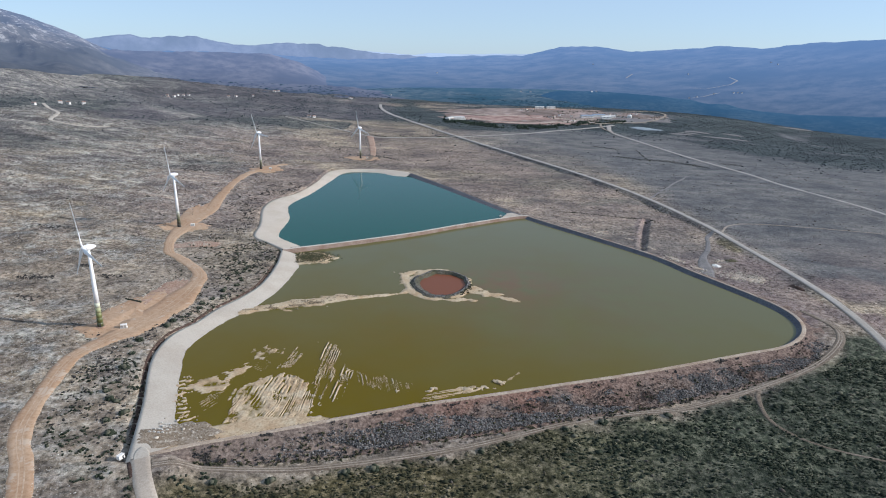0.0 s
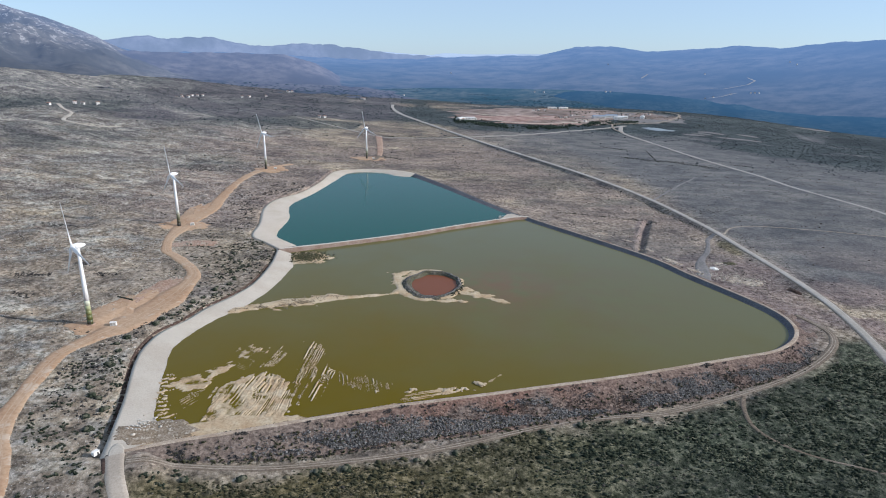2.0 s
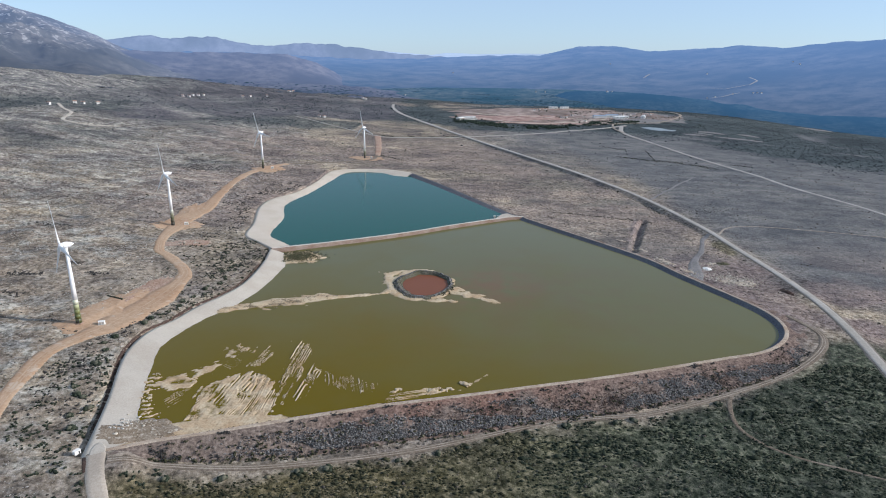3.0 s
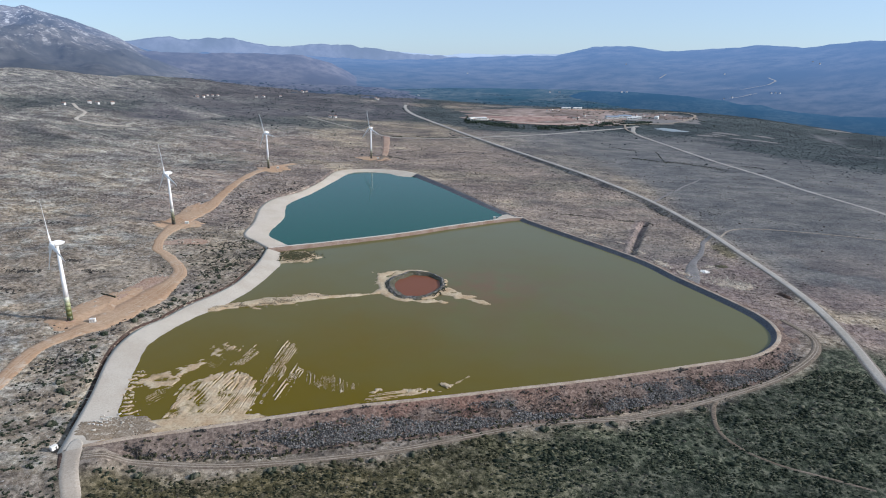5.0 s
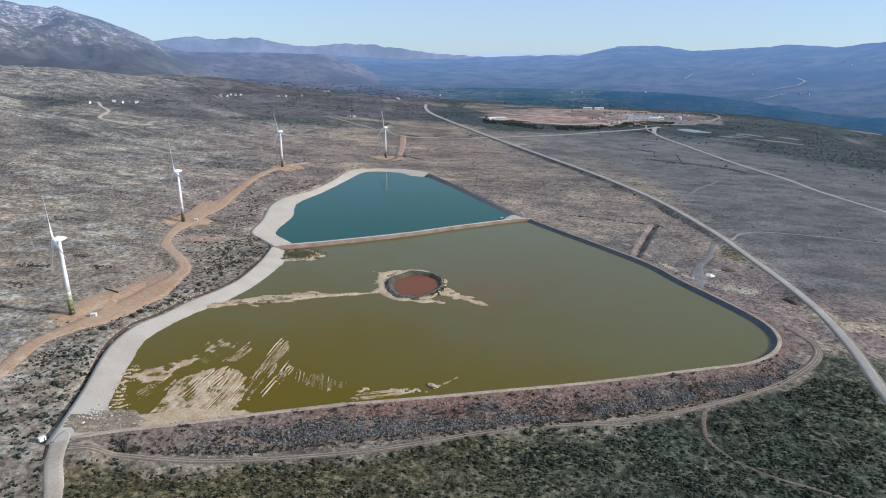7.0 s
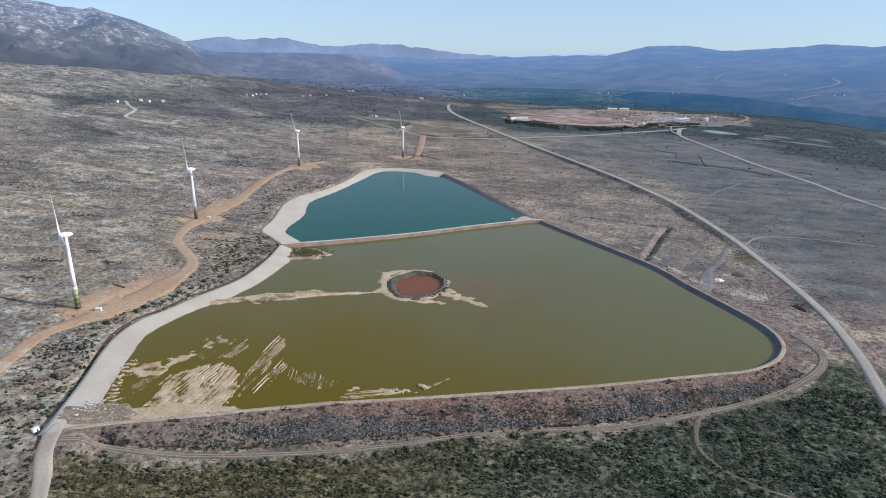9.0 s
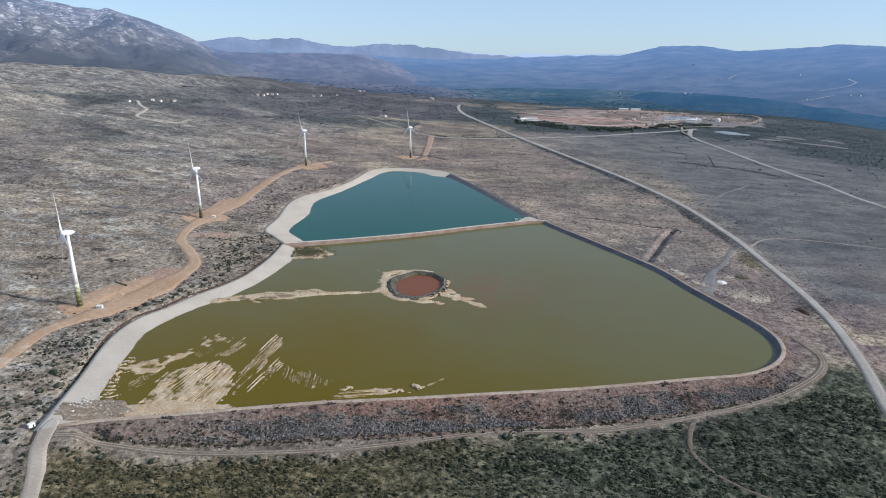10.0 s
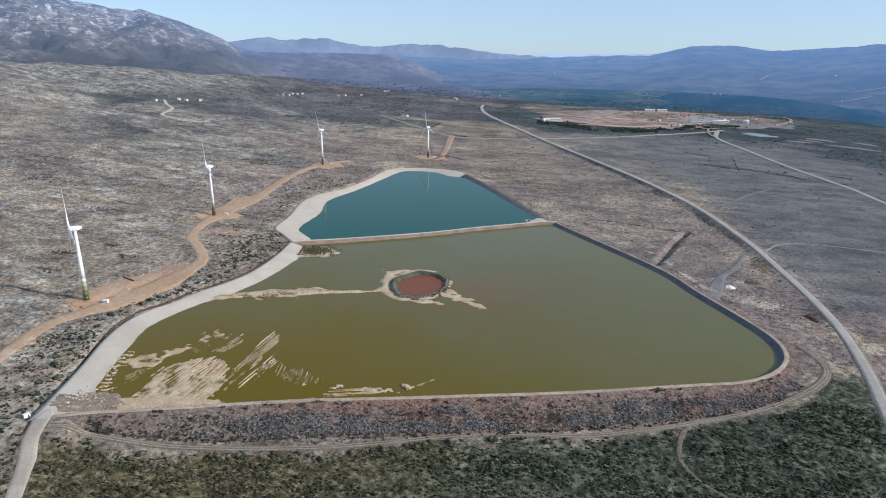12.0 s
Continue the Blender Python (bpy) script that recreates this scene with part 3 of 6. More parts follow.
# heights known here and there: the near ground, then the country round it
NEAR_HEIGHTS = [(-261, 447, 7.7), (-315, 735, 10.3), (-316, 1111, 15.8), (-163, 1330, 1.4), (-290, 649, 7.5), (-190, 300, 0.5), (-215, 380, 4), (-212, 450, 5.5), (-180, 560, 5.5),
                (-235, 715, 6.5), (-255, 880, 7), (-160, 1195, 6), (-207, 260, 1.5), (-130, 240, -4), (-90, 285, -6), (20, 316, -8.5), (110, 345, -8), (200, 365, -7), (237, 396, -5.5), (300, 418, -2),
                (335, 466, 2), (0, 240, -13), (250, 260, -13), (353, 414, -2), (330, 540, 2), (284, 690, 1.5), (373, 600, 0.5), (284, 852, 1), (160, 860, 2.6), (30, 1080, 4)]
WIDE_HEIGHTS = [(344, 883, 0), (268, 1182, 0), (60, 1700, 2), (-175, 2290, 10), (-240, 2690, 18), (594, 2089, -12), (586, 2300, 2), (33, 2184, 4),
                (683, 983, -8), (655, 1153, -10), (900, 1500, -30), (1400, 2300, -74), (-954, 1569, 77), (-1009, 2386, 62), (-620, 1200, 36), (-600, 600, 26), (-950, 900, 66), (-1700, 1800, 172), (-600, 2600, 45),
                (-1500, 2200, 146), (-1100, 2600, 104), (-800, 2750, 62), (-1900, 1500, 175), (300, 2950, 4), (720, 2650, 3), (870, 2440, 0), (1150, 2500, -14), (1000, 2950, -8), (0, -400, -30), (1500, 500, -30), (-1500, 0, 80)]
_C = np.array(NEAR_HEIGHTS + WIDE_HEIGHTS)
_K = np.sqrt(((_C[:, None, :2] - _C[None, :, :2]) ** 2).sum(-1) + 60.0 ** 2)
_S = np.block([[_K + 2.0 * np.eye(len(_C)) * -1, np.ones((len(_C), 1))], [np.ones((1, len(_C))), np.zeros((1, 1))]])
_W = np.linalg.solve(_S, np.append(_C[:, 2], 0))


def lie(x, y):
    """The broad lie of the land."""
    out = np.full(np.shape(x), _W[-1])
    for (cx, cy, _), w in zip(_C, _W[:-1]):
        out = out + w * np.sqrt((x - cx) ** 2 + (y - cy) ** 2 + 3600.0)
    far = np.hypot(x - 70, y)
    k = smooth(2900, 3900, far)
    return np.clip(out, -160, 320) * (1 - k) + (-120) * k


ROADS = [spline(r, 8) for r in (DIRT_ROAD, DIRT_TAIL, MAIN_ROAD, EAST_ROAD, CROSS_ROAD, SOUTH_TRACK, FORK_TRACK, GATE_ROAD, YARD_TRACK, EAST_PATH, HILL_ROAD)]


def off_roads(x, y, roads=None):
    d = np.full(np.shape(x), 1e9)
    for r in roads or ROADS:
        d = np.minimum(d, distance(r, x, y) - np.interp(0.5, [0, 1], [r[:, 2].min(), r[:, 2].max()]) / 2)
    return d


def axis(lo, hi, step, first, last, grow=1.042):
    core = list(np.arange(lo, hi + step, step))
    s = step
    while core[-1] < last:
        s *= grow
        core.append(core[-1] + s)
    s = step
    while core[0] > first:
        s *= grow
        core.insert(0, core[0] - s)
    return np.array(core)


GX = axis(-500, 640, 3.0, -4700, 4700)
GY = axis(225, 1350, 3.1, -1500, 4900)
X, Y = np.meshgrid(GX, GY)
Z = lie(X, Y)
road_gap = off_roads(X, Y)
calm = smooth(3, 14, road_gap)
lip = np.minimum(distance(LOW_POND, X, Y), distance(HIGH_POND, X, Y))
in_low, in_high = inside(LOW_POND, X, Y), inside(HIGH_POND, X, Y)
west = smooth(-200, -420, X)
even = smooth(8, 4, np.maximum(np.gradient(GX)[None, :], np.gradient(GY)[:, None]))
Z = Z + calm * smooth(2, 25, lip) * ((fbm(X / 60, Y / 60, 4, 1) - 0.5) * (4 + 9 * west) + (fbm(X / 11, Y / 9, 3, 5) - 0.5) * (1.2 + 1.6 * west) * even)
knolls = smooth(-560, -900, X) * smooth(900, 1300, Y) * smooth(3000, 2500, np.hypot(X, Y)) * smooth(25, 190, distance(ROADS[10], X, Y))
Z = Z + knolls * (fbm(X / 210, Y / 170, 4, 26) - 0.5) * 62
# ditch outside the western apron
ditch = distance(spline(WEST_EDGE, 6), X, Y)
Z = Z - 1.9 * smooth(4.6, 2.2, ditch) * ~in_low
Z = np.where(in_low, np.minimum(Z, -4.0), Z)
Z = np.where(in_high, np.minimum(Z, -3.0), Z)
# made ground at the corner where the tracks meet
corner_gap = distance(np.array([(-171, 301), (-163, 288), (-151, 284)], float), X, Y)
level_up = smooth(26, 8, corner_gap) * ~in_low * np.where((X < -166) & (Y > 289), smooth(3.2, 5.5, ditch) * 0.6, 1.0)
Z = Z * (1 - level_up) + 2.85 * level_up
# the trench east of the pond, with its heap
TRENCH = spline([(241, 692), (259, 745), (282, 810), (294, 840)], 4)
Z = Z - 4.6 * smooth(5.5, 1.8, distance(TRENCH, X, Y)) * (0.6 + 0.7 * fbm(X / 9, Y / 9, 2, 8))
Z = Z + 1.1 * smooth(5, 1, distance(TRENCH - (8, 0), X, Y)) * smooth(0.25, 0.75, fbm(X / 7, Y / 7, 3, 9)) * 1.5
# bank that carries the main road
Z = Z + (1.2 + 2.4 * smooth(690, 800, Y) * smooth(1900, 1500, Y)) * smooth(14, 5, distance(ROADS[2], X, Y)) * smooth(420, 560, Y) * smooth(2100, 1800, Y)


def height(x, y):
    """The ground's own height, between its grid lines."""
    x, y = np.asarray(x, float), np.asarray(y, float)
    i = np.clip(np.searchsorted(GX, x) - 1, 0, len(GX) - 2)
    j = np.clip(np.searchsorted(GY, y) - 1, 0, len(GY) - 2)
    u, v = (x - GX[i]) / (GX[i + 1] - GX[i]), (y - GY[j]) / (GY[j + 1] - GY[j])
    return (Z[j, i] * (1 - u) + Z[j, i + 1] * u) * (1 - v) + (Z[j + 1, i] * (1 - u) + Z[j + 1, i + 1] * u) * v


def green_share(x, y):
    """How far scrub closes over the ground."""
    track = np.interp(x, [p[0] for p in SOUTH_TRACK[:14]], [p[1] for p in SOUTH_TRACK[:14]])
    front = smooth(2, -16, y - track + 24 * (fbm(x / 30, y / 30, 3, 2) - 0.5)) * smooth(-165, -120, x + (y - 250) * 0.3)
    east = smooth(250, 300, x) * smooth(440, 405, y)
    return np.clip(np.maximum(front, east), 0, 1)


def wood_share(x, y):
    n = fbm(x / 260, y / 120, 4, 3)
    far = smooth(1900, 2120, y + 0.10 * x) * smooth(-900, -200, x + 0.1 * y)
    far = np.maximum(far, 0.75 * smooth(2250, 2500, y + 0.12 * x))
    hill = smooth(-300, -700, x) * smooth(1450, 1750, y) * 0.6 * smooth(100, 72, height(x, y))
    east = smooth(720, 900, x + 0.35 * (y - 1700) + 260 * (n - 0.5)) * smooth(1350, 1600, y)
    band = distance(np.array([(-1180, 1530), (-932, 1746), (-627, 1803), (-335, 1850)], float), x, y)
    hill = np.maximum(hill, 0.75 * smooth(170, 70, band + 90 * (n - 0.5)))
    for cx, cy, rx, ry in ((-415, 1080, 62, 125), (-760, 1255, 150, 165)):
        hill = np.maximum(hill, 0.5 * smooth(1.25, 0.5, np.hypot((x - cx) / rx, (y - cy) / ry) + 1.6 * (n - 0.5)))
    copse = smooth(1.15, 0.8, np.hypot((x + 80) / 150, (y - 2380) / 330) + 0.7 * (n - 0.5))
    copse = np.maximum(copse, 0.9 * smooth(75, 35, distance(np.array([(30, 2140), (120, 2070), (205, 2015), (312, 2030), (390, 2075), (480, 2170)], float), x, y)))
    east = np.maximum(east, copse)
    edge = np.interp(x, *np.array([(-260, 2500), (-202, 2125), (-52, 2030), (44, 1900), (120, 1860), (240, 1900), (400, 2030), (490, 2000), (620, 2060), (740, 1985), (860, 1900), (980, 1820), (1400, 1720)]).T)
    beyond = 0.95 * smooth(-25, 45, y - edge + 110 * (fbm(x / 90, y / 60, 3, 29) - 0.5)) * smooth(-330, -200, x)
    return np.clip(np.maximum(np.maximum(np.maximum(far, hill) * smooth(0.36, 0.52, n + 0.08), beyond * smooth(0.24, 0.40, n)), east * smooth(0.26, 0.44, n)), 0, 1)


MOOR = np.array([(-720, 1540), (-655, 1710), (-478, 1991), (-232, 2044), (-175, 2250), (-200, 2700), (-100, 3400), (-1500, 3400), (-1150, 2489), (-980, 2096), (-860, 1800), (-900, 1600), (-820, 1520), (-720, 1540)], float)


def moor_share(x, y):
    """Dark heather and leafless scrub below the mountain."""
    gap = distance(MOOR, x, y) * np.where(inside(MOOR, x, y), 1, -1) + 190 * (fbm(x / 170, y / 110, 4, 24) - 0.5)
    return np.maximum(smooth(-45, 50, gap), 0.9 * smooth(1950, 2500, np.hypot(x, y) + 500 * (fbm(x / 300, y / 200, 4, 28) - 0.5)) * smooth(-200, -550, x) * smooth(-1300, -950, x))


far_plain = smooth(-560, -380, X + 0.25 * (Y - 1000)) * smooth(20, -30, X - np.interp(Y, [p[1] for p in MAIN_ROAD], [p[0] for p in MAIN_ROAD])) * smooth(640, 860, Y) * smooth(1750, 1450, Y) * smooth(0.34, 0.50, fbm(X / 120, Y / 80, 3, 27))
ground = sheet("ground", X, Y, Z, GROUND)
mossy = smooth(1.2, 0.6, np.hypot((X - 353) / 11, (Y - 717) / 32) + 0.8 * (fbm(X / 12, Y / 12, 3, 34) - 0.5)) * smooth(366, 360, X)
for key, value in (("green", green_share(X, Y) + 0.8 * mossy),
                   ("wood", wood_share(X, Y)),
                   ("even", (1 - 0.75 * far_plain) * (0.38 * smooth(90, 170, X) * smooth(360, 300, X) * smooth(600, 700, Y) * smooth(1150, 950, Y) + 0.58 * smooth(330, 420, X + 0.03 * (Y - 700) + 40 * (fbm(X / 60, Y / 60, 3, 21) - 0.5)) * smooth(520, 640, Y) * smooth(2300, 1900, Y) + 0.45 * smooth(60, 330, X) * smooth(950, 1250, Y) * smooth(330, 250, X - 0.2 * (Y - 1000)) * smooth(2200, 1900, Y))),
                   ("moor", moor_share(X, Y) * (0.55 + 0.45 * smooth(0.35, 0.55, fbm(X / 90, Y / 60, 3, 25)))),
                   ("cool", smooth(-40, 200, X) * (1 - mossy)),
                   ("hazy_heath", smooth(330, 420, X + 0.03 * (Y - 700) + 40 * (fbm(X / 60, Y / 60, 3, 21) - 0.5)) * smooth(520, 640, Y) * 0.85 + 0.8 * smooth(1000, 1900, Y + 0.1 * X) * smooth(-50, 250, X) + (0.5 + 0.35 * smooth(1450, 1900, Y)) * smooth(600, 1400, Y) * smooth(-330, -560, X)),
                   ("straw", 0.28 * far_plain + 0.3 * smooth(0.42, 0.60, fbm(X / 70, Y / 45, 3, 7)) * smooth(60, 130, X + 0.1 * Y) * smooth(1500, 1100, Y) * smooth(620, 700, Y) * smooth(420, 330, X + 0.03 * Y) + 0.8 * smooth(15, 7, ditch) * smooth(330, 360, Y)
                    + 0.6 * smooth(-235, -262, X) * smooth(340, 400, Y) * smooth(820, 620, Y) + 0.85 * smooth(-145, -180, X - 0.05 * (Y - 300)) * smooth(640, 520, Y) * smooth(0.30, 0.55, fbm(X / 35, Y / 25, 3, 23)) + 0.6 * smooth(10, 3, distance(ROADS[5], X, Y)) * smooth(0.40, 0.58, fbm(X / 14, Y / 14, 3, 22))),
                   ("pale", smooth(-225, -330, X + 0.02 * Y) * (0.3 + 0.6 * smooth(0.38, 0.54, fbm(X / 260, Y / 150, 3, 4)) + 0.6 * smooth(-900, -1150, X) * smooth(1500, 1650, Y) + 0.9 * smooth(1.3, 0.6, np.hypot((X + 960) / 190, (Y - 1380) / 75))) + 0.65 * smooth(-150, -190, X) * smooth(560, 440, Y) + 0.10),
                   ("red", (1 - mossy) * (0.50 * far_plain + smooth(0.36, 0.52, fbm(X / 50, Y / 50, 3, 6)) * smooth(330, 370, X + 0.1 * (Y - 600)) * smooth(800, 620, Y) * smooth(430, 480, Y)
                    + smooth(30, 5, lip) * smooth(250, 330, X + 30) * 0.7 + 0.6 * smooth(10, 5, distance(TRENCH - (5, 0), X, Y)) + 0.75 * smooth(225, 260, X) * smooth(366, 352, X) * smooth(470, 500, Y) * smooth(720, 660, Y)))):
    a = ground.data.attributes.new(key, "FLOAT", "POINT")
    a.data.foreach_set("value", np.clip(value, 0, 1).astype(np.float32).ravel())
tagged(ground, "stony karst plain with dry grass and low scrub", "ground", kind="structure")


# ---- the two ponds ----
def pond(name, outline, z, material, label):
    bm = bmesh.new()
    f = bm.faces.new([bm.verts.new((x, y, z)) for x, y in outline[:, :2]])
    bmesh.ops.triangulate(bm, faces=[f])
    return tagged(link_bm(name, bm, material), label, "pond", kind="structure")


pond("water", LOW_POND[::2], 0.0, GREEN_WATER, "still olive green water of the large settling pond")
pond("water", HIGH_POND[::2], 2.0, TEAL_WATER, "still deep teal water of the upper pond")


def xyz(line, z):
    return np.column_stack([line[:, :2], np.broadcast_to(z, len(line))])


def apron(name, edge, shore, top, low, material, label, skirt):
    n = 220
    a, b = resample(spline(edge, 3), n), resample(spline(shore, 3), n)
    ragged = (fbm(np.arange(n) / 5, np.zeros(n), 3, 8) - 0.5)[:, None] * 2.0
    b = b + ragged * normals(b)
    c = b + (b - a) / np.maximum(np.hypot(*(b - a)[:, :2].T), 1)[:, None] * 9
    t = np.linspace(top[0], top[1], n)
    rows = [xyz(a - normals(a) * -0.6, t - skirt), xyz(a, t), *[xyz(a + (b - a) * w, t + (low - t) * w ** 1.15) for w in (0.12, 0.35, 0.6, 0.85, 1.0)], xyz(c, low - 1.2)]
    return tagged(loft(name, rows, material), label, "shore", kind="structure")


west_apron = apron("pond_apron", WEST_EDGE, WEST_SHORE, (3.0, 5.6), 0.02, APRON, "smooth pale grey gravel apron along the large pond", 3.4)


def apron_level(x, y):
    """The height of the western apron, near its southern end."""
    v = np.array([p.co[:] for p in west_apron.data.vertices])
    v = v[(v[:, 1] < 360) & (v[:, 2] > -1.1)]
    d = (np.asarray(x, float)[..., None] - v[:, 0]) ** 2 + (np.asarray(y, float)[..., None] - v[:, 1]) ** 2 + 0.5
    w = 1 / d ** 2
    return np.maximum((w * v[:, 2]).sum(-1) / w.sum(-1), 0.35)


apron("pond_apron", UPPER_EDGE, UPPER_SHORE, (6.0, 6.0), 2.02, UPPER_APRON, "smooth cream gravel apron round the upper pond", 3.0)

crest = spline(SOUTH_CREST, 3)
cn = normals(crest)          # points to the water
run = np.arange(len(crest)) * 3.0
zc = np.interp(run, [0, 60, run[-1]], [2.6, 2.6, 3.0])
wob = (fbm(run / 9, run * 0, 3, 11) - 0.5) * 1.2


def beside(off):
    return crest[:, :2] + cn * np.asarray(off).reshape(-1, 1) if np.ndim(off) else crest[:, :2] + cn * off


# lining on the water side, steepest and widest along the east
side = smooth(0.52, 0.62, run / run[-1])
reach = 4.2 + 2.4 * side
tagged(loft("pond_lining", [xyz(beside(1.3 + 0 * run), zc + 0.02), *[xyz(beside(1.3 + reach * w), zc - (zc + 0.6) * w) for w in (0.3, 0.65, 1.0)], xyz(beside(1.9 + reach * 1.3), zc - 4.2)], LINING),
       "dark grey lined inner bank of the large pond", "bank", kind="structure")
crest_rows = [xyz(beside(-2.1 + 0.6 * wob), zc - 0.35), xyz(beside(-1.5 + 0.6 * wob), zc + 0.04), xyz(beside(-0.5), zc + 0.12), xyz(beside(0.6), zc + 0.12), xyz(beside(1.35), zc + 0.06)]
bend = int(len(crest) * 0.57)
tagged(loft("crest_track", [r[:bend + 1] for r in crest_rows], CREST), "narrow pale dirt track on the embankment crest", "track", kind="structure")
tagged(loft("crest_track", [r[bend:] for r in crest_rows], RUT), "narrow grey gravel path on the eastern crest", "track", kind="structure")
width = np.interp(run / run[-1], [0, 0.03, 0.06, 0.12, 0.40, 0.47, 0.56, 0.62, 1.0], [3, 9, 16, 26, 30, 25, 15, 7, 6])
slope_rows = []
for w in np.linspace(0, 1, 15):
    q = beside(-1.9 - width * w)
    foot = height(*(beside(-1.9 - width)).T) - 0.3
    rough = (fbm(q[:, 0] / 7, q[:, 1] / 7, 4, 12) - 0.5) * 3.4 * math.sin(math.pi * min(1, w + 0.05))
    slope_rows.append(xyz(q, zc + (foot - zc) * w + rough - 0.12 - (0.6 if w == 1 else 0)))
tagged(loft("embankment", slope_rows, BANK), "reddish earth and rock outer slope of the dam", "embankment", kind="structure")

dam = spline(DAM, 3)
dn = normals(dam)
zd = np.interp(dam[:, 0], [-172, -120, 128], [5.2, 4.0, 3.2])
dw = (fbm(np.arange(len(dam)) / 4, np.zeros(len(dam)), 3, 13) - 0.5) * 1.5
tagged(loft("dividing_dam", [xyz(dam[:, :2] + dn * o[:, None], z) for o, z in ((-7 + dw, -1.5 + 0 * zd), (-3.6 + dw, 0.1 + 0 * zd), (-2.2 + 0.5 * dw, zd - 0.3), (-1.7 + 0 * dw, zd), (0.5 + 0 * dw, zd + 0.1), (1.7 + 0 * dw, zd), (4.2 + dw, 1.6 + 0 * zd), (8 + dw, 0 * zd))], DAM_SIDE),
       "low rosy earth dam between the ponds", "dam", kind="structure")
tagged(loft("dam_track", [xyz(dam[:, :2] + dn * o, zd + dz) for o, dz in ((-1.5, 0.0), (-1.2, 0.13), (0.5, 0.22), (1.7, 0.14), (2.1, -0.05))], DAM_TOP), "pale beaten track on the dam crest", "track", kind="structure")
up = spline(UPPER_CREST, 3)
un = -normals(up)
zu = np.interp(up[:, 1], [845, 1144], [3.6, 6.0])
tagged(loft("pond_lining", [xyz(up[:, :2] - un * 3, zu - 1.2), xyz(up[:, :2], zu), xyz(up[:, :2] + un * 3, zu - 0.9), xyz(up[:, :2] + un * 9, 2.0 + 0 * zu), xyz(up[:, :2] + un * 14, 0.5 + 0 * zu)], LINING),
       "dark grey lined inner bank of the upper pond", "bank", kind="structure")


# ---- mud banks, islet and spits ----
def blob(x, y, cx, cy, rx, ry, turn=0.0, rag=0.9, grain=6.0):
    c, s = math.cos(turn), math.sin(turn)
    u, v = (x - cx) * c + (y - cy) * s, -(x - cx) * s + (y - cy) * c
    d = np.hypot(u / rx, v / ry)
    return smooth(1.25, 0.55, d + rag * (fbm(x / grain, y / grain, 4, 14) - 0.5))


def ridges(x, y, way, gap, seed, stray=1.0):
    """Broken windrows of scraped mud, running along way: the rises and the grooves between them, 0 to 1."""
    c, s = math.cos(way), math.sin(way)
    u, v = x * c + y * s, -x * s + y * c
    v = v + 6.0 * stray * (fbm(x / 26, y / 40, 2, seed) - 0.5) + 1.9 * stray ** 2 * (fbm(x / 6, y / 14, 3, seed + 4) - 0.5)
    gap = gap * (0.8 + 0.5 * smooth(0.4, 0.6, fbm(x / 21, y / 21, 2, seed + 8)))
    wave = 0.5 + 0.5 * np.cos(v * 2 * math.pi / gap)
    rise = wave ** (2.2 / stray ** 0.5) * smooth(0.40 - 0.2 * (1 - stray), 0.58 - 0.2 * (1 - stray), fbm(u / (24 / stray), v / 1.5, 3, seed + 1))
    return rise, (1 - wave) ** 2.5 * smooth(0.42, 0.60, fbm(u / 20, v / 1.7, 3, seed + 6))


def mud_field(name, x0, x1, y0, y1, step, shape, label):
    x, y = np.meshgrid(np.arange(x0, x1, step), np.arange(y0, y1, step))
    z = shape(x, y)
    return tagged(sheet(name, x, y, z, MUD, (z > -0.35) & inside(LOW_POND, x, y)), label, "mud bank", kind="structure")


MUD_PATCHES = []


def mud_patch(outline, level, way, gap, tall, deep):
    """One scraped patch: its outline, its level over the water, the lie, spacing, height and depth of its windrows."""
    MUD_PATCHES.append((np.array(outline + outline[:1], float), level, way, gap, tall, deep))


mud_patch([(-127, 330), (-131, 352), (-134, 366), (-122, 379), (-117, 389), (-104, 391), (-90, 382), (-83, 364), (-76, 346), (-79, 336), (-100, 326)], 0.30, 1.53, 2.0, 0.30, 0.75)
mud_patch([(-79, 346), (-81, 368), (-84, 385), (-85, 406), (-88, 428), (-88, 441), (-81, 443), (-72, 426), (-73, 405), (-69, 392), (-74, 367), (-73, 350)], -0.20, 1.53, 2.1, 0.95, 0.0)
mud_patch([(-68, 353), (-70, 373), (-68, 391), (-63, 403), (-58, 395), (-58, 376), (-60, 356)], -0.22, 1.50, 2.0, 0.92, 0.0)
mud_patch([(-167, 370), (-161, 376), (-161, 382), (-152, 384), (-142, 377), (-144, 366), (-153, 364)], 0.24, 0.6, 2.2, 0.10, 0.25)
mud_patch([(-152, 364), (-142, 366), (-138, 357), (-141, 349), (-145, 341), (-149, 352)], 0.00, 1.1, 2.0, 0.35, 0.2)
mud_patch([(-151, 394), (-143, 396), (-136, 405), (-132, 399), (-134, 388), (-142, 380), (-147, 388)], 0.20, 0.8, 1.8, 0.15, 0.25)
mud_patch([(-137, 419), (-141, 430), (-131, 432), (-118, 430), (-115, 425), (-126, 413)], 0.06, 1.36, 1.8, 0.48, 0.4)
mud_patch([(-112, 400), (-108, 411), (-107, 424), (-104, 430), (-101, 421), (-104, 402)], -0.2, 1.38, 2.0, 0.85, 0.0)
mud_patch([(-56, 396), (-38, 388), (-15, 380), (-15, 371), (-24, 367), (-45, 373)], -0.32, 1.80, 1.9, 0.78, 0.0)
mud_patch([(-8, 354), (-8, 361), (-3, 367), (6, 369), (16, 374), (26, 375), (29, 369), (18, 364), (4, 359)], 0.04, 0.30, 2.3, 0.65, 0.25)
mud_patch([(-132, 403), (-128, 412), (-122, 409), (-116, 396), (-122, 392)], -0.30, 0.9, 2.0, 0.50, 0.0)


